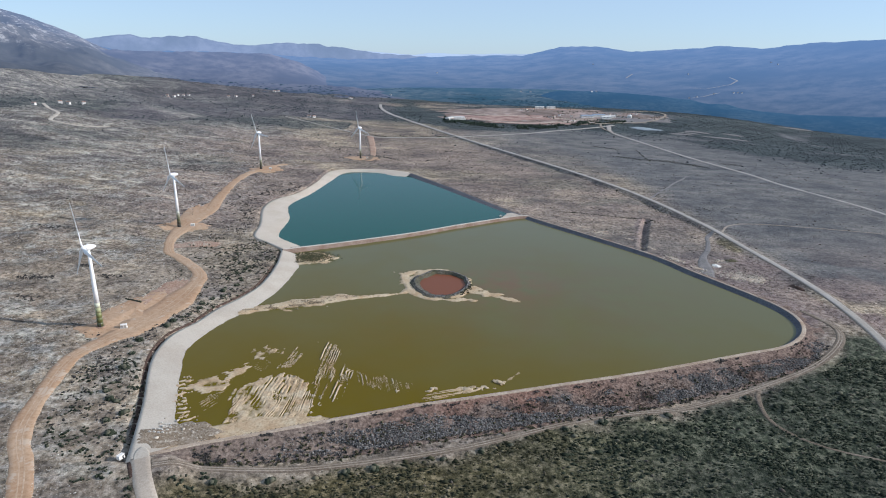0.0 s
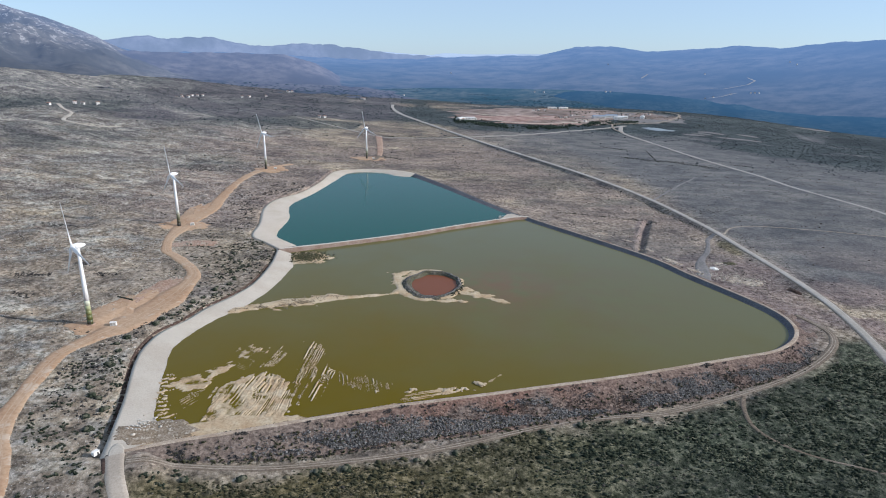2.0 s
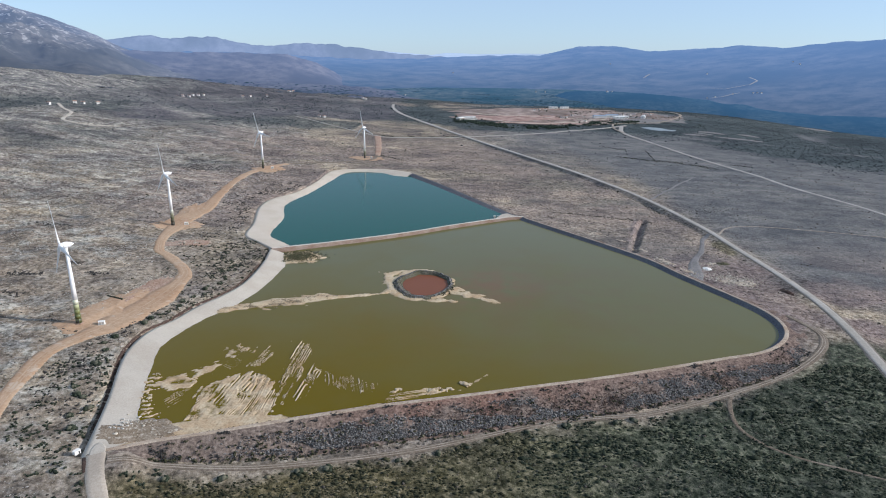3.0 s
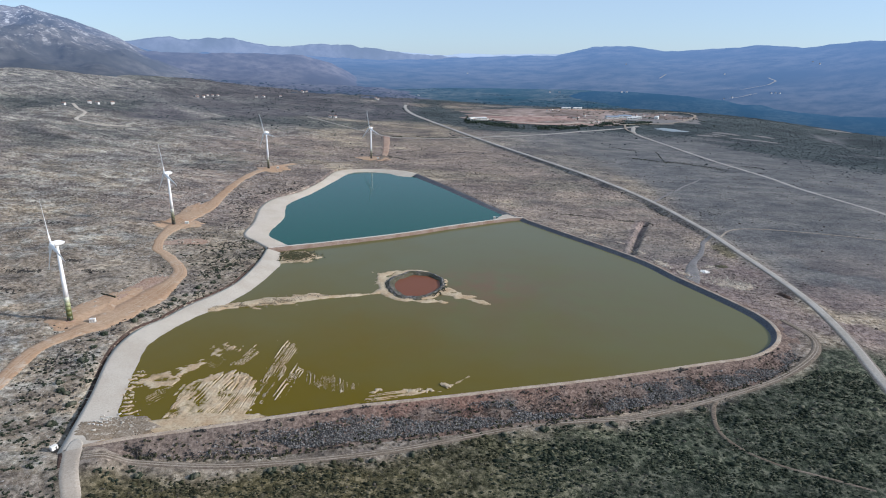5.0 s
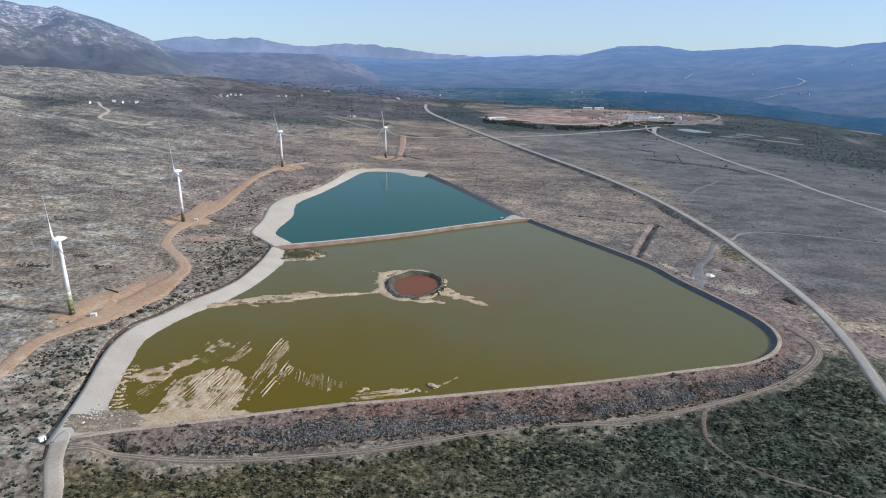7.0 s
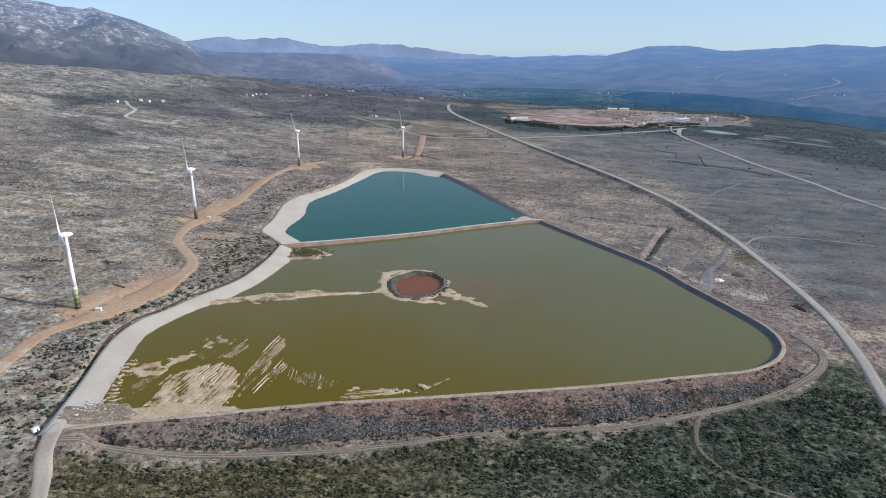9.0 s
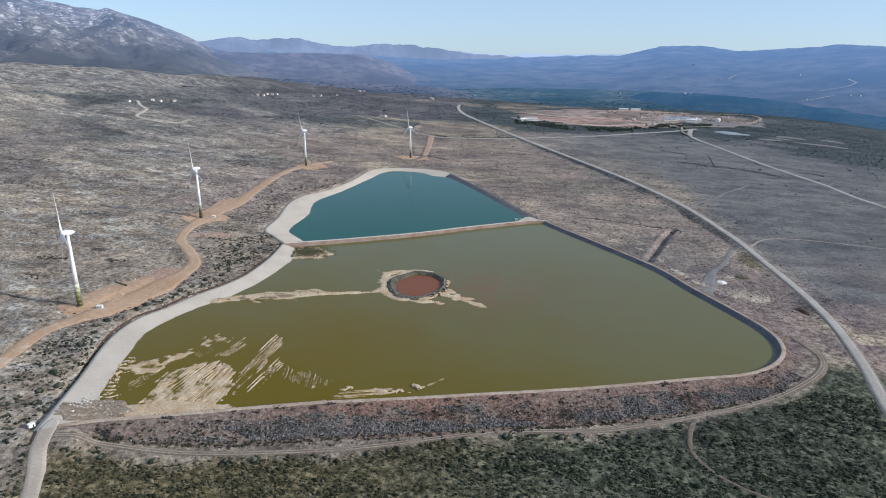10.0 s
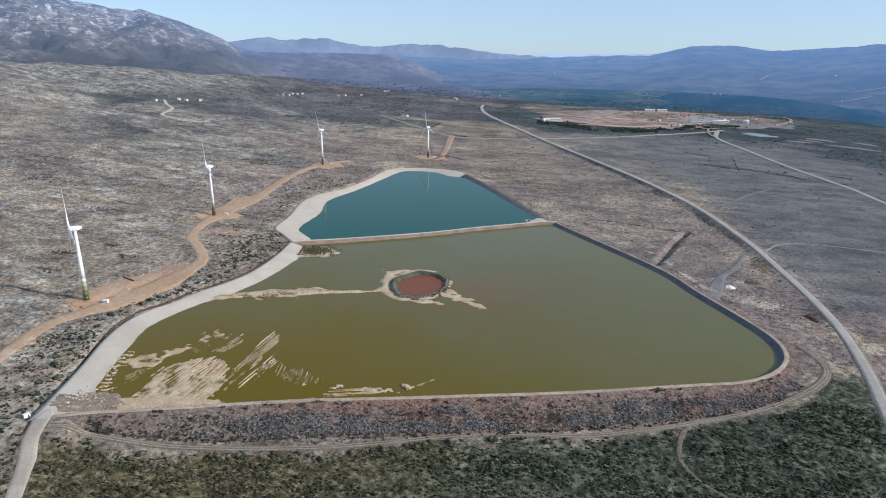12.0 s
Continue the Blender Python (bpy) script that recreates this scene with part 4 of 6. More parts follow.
def scraped(x, y):
    n = fbm(x / 2.5, y / 2.5, 3, 15) - 0.5
    rag = fbm(x / 5, y / 5, 4, 14) - 0.5
    z = np.full(x.shape, -1.0)
    fine = fbm(x / 1.5, y / 2.6, 3, 31) - 0.5
    for k, (ring, level, way, gap, tall, deep) in enumerate(MUD_PATCHES):
        near = distance(ring, x, y) * np.where(inside(ring, x, y), 1, -1)
        u, v = x * math.cos(way) + y * math.sin(way), y * math.cos(way) - x * math.sin(way)
        loose = 1.0 if level > 0.05 else 0.5
        cover = smooth(-2.4, 1.4, near + 11.0 * loose * rag + 9.0 * (fbm(u / 30, v / 2.0, 2, 60 + k) - 0.5))
        lift = level + (1.2 if level > 0.05 else 0.5) * (fbm(x / 7, y / 7, 4, 33 + k) - 0.5)
        rise, groove = ridges(x, y, way, gap, 20 + 3 * k, loose)
        worked = smooth(0.36, 0.56, fbm(x / 15, y / 15, 3, 70) + 0.0035 * (x + 108)) if level > 0.05 else 1.0
        z = np.maximum(z, -0.7 + cover * (0.7 + lift + (tall * rise - deep * groove) * worked))
    # tipped heaps along the apron
    row = resample(spline([(-171, 383), (-168, 369), (-162, 354), (-157, 341), (-150, 332)], 1), 24)
    for k, (cx, cy) in enumerate(row):
        turn = 0.5 + 0.3 * math.sin(2.3 * k)
        z = np.maximum(z, -0.7 + blob(x, y, cx + 2.6 * math.sin(4.1 * k), cy + 1.6 * math.cos(3.3 * k), 2.2 + 1.2 * math.sin(1.7 * k), 1.15 + 0.4 * math.cos(2.9 * k), turn, 3.6, 1.6) * 1.2)
    beach = smooth(9, 1, y - (302 + 0.36 * (x + 150)) - 15 * smooth(-60, -110, x) + 8 * (fbm(x / 12, y / 12, 3, 30) - 0.5)) * smooth(-40, -75, x)
    z = np.maximum(z, -0.7 + beach * (1.15 + 0.3 * rag))
    for cx, cy, rx, ry, turn, lift in ((24, 371.5, 6.5, 2.6, 0.2, 1.45), (-2, 371, 4.2, 2.4, 0.5, 1.3), (54, 389, 12, 1.5, 0.86, 0.85), (33, 375.5, 2.2, 1.3, 0.5, 1.2), (35.5, 374, 1.8, 1.1, 0.1, 1.3), (41, 373.4, 2.2, 0.7, 0.0, 1.1), (-14, 353, 10, 0.8, 0.33, 0.9)):
        z = np.maximum(z, -0.7 + blob(x, y, cx, cy, rx, ry, turn, 1.9, 2.5) * lift)
    return z + n * 0.22 + fine * 0.26


def islet(x, y):
    n = fbm(x / 4, y / 4, 3, 16) - 0.5
    pen = spline([(-190, 492, 8), (-162, 503, 8), (-141, 511, 9), (-121, 519, 14), (-104, 526, 15), (-88, 534, 10), (-72, 537, 5), (-55, 541, 3.5), (-34, 547, 5), (-24, 556, 10)], 4)
    z = np.full(x.shape, -2.0)
    ragged = 1.5 * np.clip(fbm(x / 13, y / 7, 4, 36) - 0.42, -0.2, 0.4)
    for (ax, ay, aw) in pen:
        z = np.maximum(z, 1.15 - 1.3 * (np.hypot(x - ax, y - ay) / aw + ragged) ** 2)
    r = np.hypot((x - 4) / 28.5, (y - 573) / 35.5)
    z = np.maximum(z, np.where(r > 0.9, 0.75 - 9 * np.clip(r - 1.05 - 0.10 * smooth(10, -25, x - 4) - 0.3 * (fbm(x / 12, y / 12, 3, 37) - 0.5), 0, 1), -2.0))
    for cx, cy, rx, ry, turn, lift in ((44, 551, 25, 7, -0.35, 1.25), (64, 538, 17, 5.5, -0.6, 1.15), (40, 562, 16, 6, -0.6, 1.2), (20, 533, 22, 5, 0.0, 1.35), (-8, 612, 28, 4.5, 0.15, 1.4), (-30, 588, 8, 26, 0.1, 1.4)):
        z = np.maximum(z, -0.75 + blob(x, y, cx, cy, rx, ry, turn, 1.7) * lift)
    return z + n * 0.6


def reedbed(x, y):
    n = fbm(x / 4, y / 4, 3, 17) - 0.5
    z = -0.8 + blob(x, y, -136, 650, 27, 22, 0.25) * 1.9
    return z + n * 0.5


mud_field("mud_bank", -190, 78, 300, 452, 0.42, scraped, "pale furrowed mud bank rising from olive water")
mud_field("mud_islet", -200, 100, 470, 645, 0.9, islet, "pale mud islet with a raised rim and causeway")
turns = np.linspace(0, 2 * math.pi, 97)
uneven = 1 + 0.30 * (fbm(np.cos(turns) * 2.2 + 4, np.sin(turns) * 2.2, 3, 18) - 0.5)
rows = []
for k, (rr, zz) in enumerate(((0.68, -0.6), (0.74, 0.7), (0.79, 2.2), (0.84, 3.3), (0.88, 3.5), (0.93, 2.5), (0.98, 1.1), (1.02, 0.1))):
    lump = (fbm(np.cos(turns) * 9 + k, np.sin(turns) * 9, 3, 19) - 0.5) * (1.2 if 0 < k < 7 else 0)
    low = 0.72 + 0.28 * np.sin(turns) if zz > 0 else 1.0          # lowest towards the south
    rows.append(np.column_stack([4 + 10 * (1 - rr) + 29.5 * rr * uneven * np.cos(turns), 573 + 36.5 * rr * uneven * np.sin(turns), (zz + lump) * low]))
tagged(loft("islet_rim", rows, RIM), "dark stony rim round the red basin", "bank", kind="structure")
mud_field("mud_bank", -168, -40, 615, 735, 1.0, reedbed, "low mud patch beside the dividing dam")
ang, swell = turns[:-1], uneven[:-1]
pond("water", np.stack([6.8 + 22.2 * swell * np.cos(ang), 573 + 27.4 * swell * np.sin(ang)], 1), 0.62, RED_WATER, "brick red water in the round islet basin")


# ---- roads and tracks ----
def ribbon(name, plan, material, label, lift=0.3, edge=0.5, ruts=False, thick=0.6, seed=40):
    """A road laid on the ground, with a crown, uneven edges and sunk flanks."""
    line = spline(plan, 4)
    nrm, w = normals(line), line[:, 2] / 2
    s = np.arange(len(line)) * 4.0
    l_edge = w + (fbm(s / 11, s * 0, 3, seed) - 0.5) * 2 * edge * w * 0.5
    r_edge = w + (fbm(s / 11, s * 0 + 5, 3, seed + 1) - 0.5) * 2 * edge * w * 0.5
    far = smooth(900, 2400, line[:, 1])
    up_by = lift + 1.2 * far
    rows = []
    for o, dz in ((l_edge + 0.8, -thick), (l_edge, 0), (l_edge * 0.5, 0.05), (-r_edge * 0.5, 0.05), (-r_edge, 0), (-r_edge - 0.8, -thick)):
        q = line[:, :2] + nrm * o[:, None]
        rows.append(xyz(q, height(q[:, 0], q[:, 1]) + up_by + dz))
    road = tagged(loft(name, rows, material), label, "road", kind="structure")
    if ruts:
        for side_of in (-1, 1):
            q = line[:, :2] + nrm * side_of * 0.95
            rail = [xyz(q + nrm * o, height(*(q + nrm * o).T) + up_by + 0.09 + dz) for o, dz in ((0.34, -0.03), (0.0, 0.02), (-0.34, -0.03))]
            rut = loft("wheel_rut", rail, RUT)
            rut.parent = road
    return road


ribbon("road", MAIN_ROAD, ASPHALT, "straight pale worn asphalt road across the plain", 0.5, 0.08)
ribbon("road_shoulder", [(px, py, pw + 3.0) for px, py, pw in MAIN_ROAD[:9]], SHOULDER, "grey gravel shoulders beside the asphalt road", 0.3, 0.3, seed=44)
ribbon("road", EAST_ROAD, ASPHALT, "pale narrow asphalt road across the plain", 0.5, 0.1)
ribbon("road", CROSS_ROAD, ASPHALT, "narrow grey gravel road between scrub", 0.4, 0.2)
ribbon("road", HILL_ROAD, APRON, "pale winding gravel road up the hillside", 0.8, 0.2)
ribbon("dirt_road", DIRT_ROAD, DIRT, "wide bare orange dirt road past the turbines", 0.32, 0.5)
# lanes that wheels have worn paler
dirt_road = [ob for ob in scene.objects if ob.name.startswith("dirt_road")][0]
lane = spline(DIRT_ROAD, 4)[:170]
for off in (-1.5, 0.9):
    q = lane[:, :2] + normals(lane) * (off * (0.6 + 0.05 * lane[:, 2]) + 1.6 * (fbm(np.arange(len(lane)) / 9, np.zeros(len(lane)) + off, 2, 51) - 0.5))[:, None]
    rut = loft("wheel_rut", [xyz(q + normals(lane) * o, height(*(q + normals(lane) * o).T) + 0.36 + dz) for o, dz in ((0.9, -0.08), (0.25, 0.03), (-0.25, 0.03), (-0.9, -0.08))], PALE_DIRT)
    rut.parent = dirt_road
ribbon("dirt_road", DIRT_TAIL, TRACK, "narrow stony dirt road to the last turbine", 0.32, 0.4)
ribbon("dirt_road", [(-142, 1372, 10), (-152, 1470, 13), (-165, 1570, 15), (-178, 1660, 16)], PAD, "straight bare rosy strip beyond the last turbine", 0.32, 0.4)
ribbon("track", SOUTH_TRACK, TRACK, "two-rut dirt track below the embankment", 0.28, 0.35, True)
ribbon("track", FORK_TRACK, TRACK, "faint pale track through green scrub", 0.22, 1.1)
ribbon("track", GATE_ROAD, GATE, "pale beaten track at the pond corner", 0.30, 0.15)
# dark strips paint the shade that lies in the ditch
ribbon("ditch", [(-172, 303, 1.8), (-168, 295, 1.8), (-164.6, 287.5, 1.8), (-161, 281, 1.7), (-157.5, 274.5, 1.2)], DARK_EARTH_AND_SHADE, "strip painted dark for ditch shade beside the corner track", 0.22, 0.5)
ribbon("ditch", [(ex - 3.0, ey + 0.8, 1.7) for ex, ey in WEST_EDGE[1:-1]], DARK_EARTH_AND_SHADE, "strip painted dark for ditch shade along the western apron", 0.22, 0.5)
ribbon("track", YARD_TRACK, YARD_GRAVEL, "grey gravel turning place beside the pond", 0.26, 0.4)
ribbon("track", [(340, 973, 3), (375, 1030, 3), (428, 1115, 3), (494, 1214, 3.4)], YARD_GRAVEL, "faint stony track over the plain", 0.3, 0.4)
ribbon("path", EAST_PATH, RUT, "faint pale footpath over the plain", 0.25, 0.4)


# ---- wind turbines ----
HUB = 64.5
ROTOR_YAW = 48.0          # degrees by which the rotor turns from straight left towards the viewer


def turbine(blade_turn, bands, words):
    root = new("wind_turbine")
    rows = [(0.0, 2.25), (4, 2.15), (8, 2.06), (12, 1.98), (16, 1.90), (20, 1.84), (62.5, 1.05)]
    for i in range(5):
        bm = bmesh.new()
        (z0, r0), (z1, r1) = rows[i], rows[i + 1]
        ring_solid(bm, [[(r * math.cos(a), r * math.sin(a), z) for a in np.linspace(0, 2 * math.pi, 28, endpoint=False)] for z, r in ((z0, r0), (z1, r1))])
        part("tower_band", bm, bands[i], root, words)
    bm = bmesh.new()
    ring_solid(bm, [[(r * math.cos(a), r * math.sin(a), z) for a in np.linspace(0, 2 * math.pi, 28, endpoint=False)] for z, r in ((20, 1.84), (34, 1.56), (48, 1.30), (62.6, 1.05))])
    part("tower", bm, WHITE, root, "tapered white tower")
    bm = bmesh.new()
    block(bm, 1.1, 0.12, 2.2, 0.9, -2.12, 0.6, 22)
    part("door", bm, DARK, root, "dark entrance door")
    bm = bmesh.new()
    bmesh.ops.create_cone(bm, cap_ends=True, segments=28, radius1=3.6, radius2=3.3, depth=0.7, matrix=pose(0, 0, -0.1))
    part("foundation", bm, PAD, root, "round dusty foundation")
    turn = pose(0, 0, HUB, 0, 0, ROTOR_YAW)          # local -x is the wind side

    def egg(x0, x1, profile, seg=24):
        bm = bmesh.new()
        rings = []
        for w, r in profile:
            x = x0 + (x1 - x0) * w
            rings.append([turn @ Vector((x, r * math.cos(a), r * 1.05 * math.sin(a))) for a in np.linspace(0, 2 * math.pi, seg, endpoint=False)])
        ring_solid(bm, rings)
        return bm
    part("nacelle", egg(-2.3, 5.6, ((0, 1.9), (0.12, 2.15), (0.3, 2.2), (0.5, 2.0), (0.7, 1.6), (0.88, 1.0), (1, 0.3))), WHITE, root, "egg-shaped white nacelle")
    hub = part("hub", egg(-5.2, -2.3, ((0, 0.15), (0.12, 0.8), (0.35, 1.35), (0.7, 1.75), (1, 1.9))), WHITE, root, "rounded white hub")
    for k in range(3):
        a0 = radians(blade_turn + 120 * k)
        bm = bmesh.new()
        rings = []
        for s, chord, thick, twist in ((1.2, 1.6, 1.6, 0), (3.0, 2.2, 1.4, 30), (5.2, 3.5, 0.95, 26), (8, 3.3, 0.7, 19), (13, 2.6, 0.5, 12), (20, 1.95, 0.36, 7), (28, 1.35, 0.24, 3), (33.5, 0.85, 0.14, 1), (35.2, 0.3, 0.08, 0)):
            ring = []
            for a in np.linspace(0, 2 * math.pi, 10, endpoint=False):
                c, t = chord * (0.5 * math.cos(a) - 0.12), thick * 0.5 * math.sin(a)
                tw = radians(twist)
                u, x = c * math.cos(tw) - t * math.sin(tw), c * math.sin(tw) + t * math.cos(tw)
                ring.append(turn @ Vector((-3.8 + x, s * math.sin(a0) + u * math.cos(a0), s * math.cos(a0) - u * math.sin(a0))))
            rings.append(ring)
        ring_solid(bm, rings)
        part("blade", bm, WHITE, hub, "slender white rotor blade")
    return tagged(root, "white wind turbine with a green-banded tower base", "wind turbine", "turbines along the dirt road")


SITES = [(-261, 447), (-314, 736), (-315.5, 1111), (-164, 1332)]
for (tx, ty), a in zip(SITES, (20, 14, 24, 12)):
    t_ob = turbine(a, *((GREENS, "green painted tower base ring") if ty < 500 else (OLIVES, "dull olive tower base ring")))
    t_ob.matrix_basis = pose(tx, ty, float(height(tx, ty)) + 0.1)


def kiosk():
    root = new("transformer_kiosk")
    bm = bmesh.new()
    block(bm, 4.4, 2.6, 2.3, 0, 0, 0.25, 0, 0.06)
    part("body", bm, PLASTER, root)
    bm = bmesh.new()
    block(bm, 4.8, 3.0, 0.22, 0, 0, 2.55, 0, 0.05)
    part("roof", bm, PLASTER, root, "flat white roof slab")
    bm = bmesh.new()
    block(bm, 5.2, 3.4, 0.5, 0, 0, -0.2)
    part("base", bm, CONCRETE, root)
    for x in (-1.05, 0.95):
        bm = bmesh.new()
        block(bm, 1.5, 0.06, 1.9, x, -1.33, 0.35)
        part("door", bm, STEEL, root, "grey steel door leaf")
    return tagged(root, "small white transformer kiosk beside a turbine", "kiosk", "transformer kiosks")


first = kiosk()
for i, ((tx, ty), (dx, dy)) in enumerate(zip(SITES, ((17, 2), (14, 6), (15, 5), (13, 6)))):
    m = pose(tx + dx, ty + dy, float(height(tx + dx, ty + dy)) + 0.5, 0, 0, 18)
    if i == 0:
        first.matrix_basis = m
    else:
        copy_thing(first, m)


def pad(name, cx, cy, rx, ry, turn, material, label, seed, lift=0.22, level=None, rag=1.1):
    """A levelled patch of bare ground with an uneven rim."""
    a = np.linspace(0, 2 * math.pi, 48)
    rows = []
    for w, dz in ((0.02, 0.12), (0.5, 0.1), (0.85, 0.05), (1.0, 0.0), (1.05, -0.6)):
        r = w * (1.0 - 0.5 * rag + rag * fbm(np.cos(a) * 2.4 + seed, np.sin(a) * 2.4, 4, seed))
        u, v = r * rx * np.cos(a), r * ry * np.sin(a)
        x, y = cx + u * math.cos(turn) - v * math.sin(turn), cy + u * math.sin(turn) + v * math.cos(turn)
        rows.append(np.column_stack([x, y, (level or height)(x, y) + lift + dz]))
    return tagged(loft(name, rows, material), label, "bare ground", kind="structure")


for (tx, ty), (rx, ry) in zip(SITES, ((22, 15), (26, 20), (28, 26), (30, 34))):
    pad("turbine_pad", tx + 6, ty, rx, ry, 0.5, DIRT, "bare rosy earth pad round a turbine", int(abs(tx)) % 50, 0.2)
pad("bare_patch", -251, 484, 46, 21, 1.42, DIRT, "wide bare orange earth between turbine and road", 60, 0.25)
pad("bare_patch", -243, 525, 34, 12, 1.45, PAD, "bare rosy stony patch beside the dirt road", 61)
pad("bare_patch", -320, 795, 62, 17, 1.66, DIRT, "bare orange crane yard beside a turbine", 93, 0.26)
pad("bare_patch", -270, 671, 24, 11, 0.1, PAD, "rough orange spoil beside the dirt road", 62)
pad("bare_patch", -149, 316, 20, 11, 0.3, SOIL, "brown disturbed earth at the pond corner", 64, 0.16, apron_level)
pad("bare_patch", -160, 292, 9.5, 4.0, 2.0, APRON, "pale beaten ground where the tracks meet", 71, 0.0, lambda x, y: 2.85 + 0 * x, 0.12)
for i, (cx, cy, rx, ry) in enumerate(((882, 2122, 42, 16), (796, 2053, 36, 14), (926, 2028, 60, 12), (975, 2016, 30, 12), (1480, 2583, 60, 20), (840, 2085, 30, 10), (1010, 2130, 34, 12))):
    pad("bare_patch", cx, cy, rx, ry, -0.2, YARD_GRAVEL, "small pale stony field among dark scrub", 70 + i, 1.2)
pad("quarry_floor", 380, 2420, 390, 230, 0.1, QUARRY, "broad rosy bare floor of the old works", 65, 2.0)
pad("quarry_floor", 690, 2400, 150, 140, 0.1, YARD_GRAVEL, "grey bare yard of the old works", 66, 1.8)
pad("quarry_floor", 235, 2300, 180, 92, 0.1, ROSY, "reddish bare field of the old works", 90, 2.5)
pad("quarry_floor", 300, 2150, 160, 22, 0.12, ROSY, "long reddish bank before the old works", 91, 2.4)
pad("quarry_floor", 470, 2690, 120, 34, 0.05, PAD, "pale yard behind the old works", 92, 2.6)
for plan_line, stuff_of, words in (([(500, 2192, 6), (566, 2187, 6), (621, 2214, 6), (728, 2256, 6), (828, 2363, 7), (905, 2510, 9), (920, 2620, 9), (865, 2665, 8), (770, 2600, 6), (680, 2556, 5), (593, 2507, 5)], RUT, "pale ring road round the old works"),
                                   ([(60, 2430, 8), (160, 2370, 8), (300, 2350, 8), (420, 2290, 8), (563, 2280, 8)], UPPER_APRON, "pale haul track over the rosy floor"),
                                   ([(110, 2250, 7), (210, 2150, 7), (330, 2150, 7), (480, 2225, 7)], UPPER_APRON, "pale haul track along the works"),
                                   ([(566, 2187, 5), (552, 2120, 5), (551, 2060, 5), (559, 2003, 5)], RUT, "pale loop of road below the works")):
    ribbon("road", plan_line, stuff_of, words, 1.9, 0.35)


# ---- scrub, stones and rubble ----
def ico(sub):
    bm = bmesh.new()
    bmesh.ops.create_icosphere(bm, subdivisions=sub, radius=1.0)
    v, f = np.array([p.co[:] for p in bm.verts]), np.array([[p.index for p in q.verts] for q in bm.faces])
    bm.free()
    return v, f


ICO = ico(1)
OCT = (np.array([(1, 0, 0), (0, 1, 0), (-1, 0, 0), (0, -1, 0), (0, 0, 1), (0, 0, -1)], float), np.array([(0, 1, 4), (1, 2, 4), (2, 3, 4), (3, 0, 4), (1, 0, 5), (2, 1, 5), (3, 2, 5), (0, 3, 5)]))


def clump(balls, flat, rng, unit=ICO):
    """A ragged cushion of small leaf masses."""
    vs, fs = [], []
    for k in range(balls):
        v, f = unit
        r = rng.uniform(0.38, 0.72) if balls > 1 else 1.0
        c = np.append(rng.uniform(-0.62, 0.62, 2), rng.uniform(0.1, 0.6)) if balls > 1 else np.array([0, 0, 0.25])
        vs.append(v * r * rng.uniform(0.62, 1.3, (len(v), 1)) * (1, 1, flat) + c * (1, 1, flat))
        fs.append(f + len(v) * k)
    return np.vstack(vs), np.vstack(fs)


def strew(name, x, y, z, size, templates, material, label, category, rng, tall=(0.8, 1.2), spread=(1.0, 1.0)):
    """Many small growths or stones as one mass, spread wider along or across."""
    vs, fs, count = [], [], 0
    pick = rng.integers(0, len(templates), len(x))
    for k, (v, f) in enumerate(templates):
        m = np.where(pick == k)[0]
        if not len(m):
            continue
        a = rng.uniform(0, 2 * math.pi, len(m))
        s = size[m][:, None]
        px = (v[None, :, 0] * np.cos(a)[:, None] - v[None, :, 1] * np.sin(a)[:, None]) * s * spread[0] + x[m][:, None]
        py = (v[None, :, 0] * np.sin(a)[:, None] + v[None, :, 1] * np.cos(a)[:, None]) * s * spread[1] + y[m][:, None]
        pz = v[None, :, 2] * s * rng.uniform(*tall, len(m))[:, None] + z[m][:, None]
        vs.append(np.stack([px, py, pz], -1).reshape(-1, 3))
        fs.append((f[None] + (np.arange(len(m)) * len(v))[:, None, None]).reshape(-1, 3) + count)
        count += len(m) * len(v)
    return tagged(mesh_arrays(name, np.vstack(vs), np.vstack(fs), material), label, category, kind="stuff")


def sow(rng, count, x0, x1, y0, y1, share):
    """Random places, kept by a share from 0 to 1, off roads and water."""
    x, y = rng.uniform(x0, x1, count), rng.uniform(y0, y1, count)
    keep = (rng.random(count) < share(x, y)) & (off_roads(x, y, ROADS[:5] + ROADS[7:]) > 1.5) & (off_roads(x, y, ROADS[5:7]) > rng.uniform(-1.0, 1.8, count))
    keep &= np.hypot((x + 157) / 21, (y - 290) / 14) > 1
    keep &= ~inside(LOW_POND, x, y) & ~inside(HIGH_POND, x, y) & (np.hypot((x + 247) / 27, (y - 502) / 66) > 1)
    return x[keep], y[keep]


rng = np.random.default_rng(11)
BUSHES = [clump(4, 0.8, rng) for _ in range(8)]
TUFTS = [clump(2, 0.75, rng) for _ in range(6)]
SPRIGS = [clump(1, 0.7, rng, OCT) for _ in range(8)]
CUSHIONS = [clump(3, 0.7, rng, OCT) for _ in range(8)]
STONES = [(ICO[0] * rng.uniform(0.5, 1.35, (12, 1)) * (1.1, 0.75, 0.6), ICO[1]) for _ in range(8)]


def under_bank(x, y):
    return distance(crest, x, y) > 33


x, y = sow(rng, 92000, -175, 420, 215, 425, lambda x, y: green_share(x, y) * (0.12 + 0.88 * smooth(0.40, 0.58, fbm(x / 9, y / 5, 3, 41)) * smooth(0.30, 0.55, fbm(x / 42, y / 30, 3, 49))) * under_bank(x, y))
west_half = x + 60 * (fbm(x / 40, y / 40, 3, 55) - 0.5) < 70
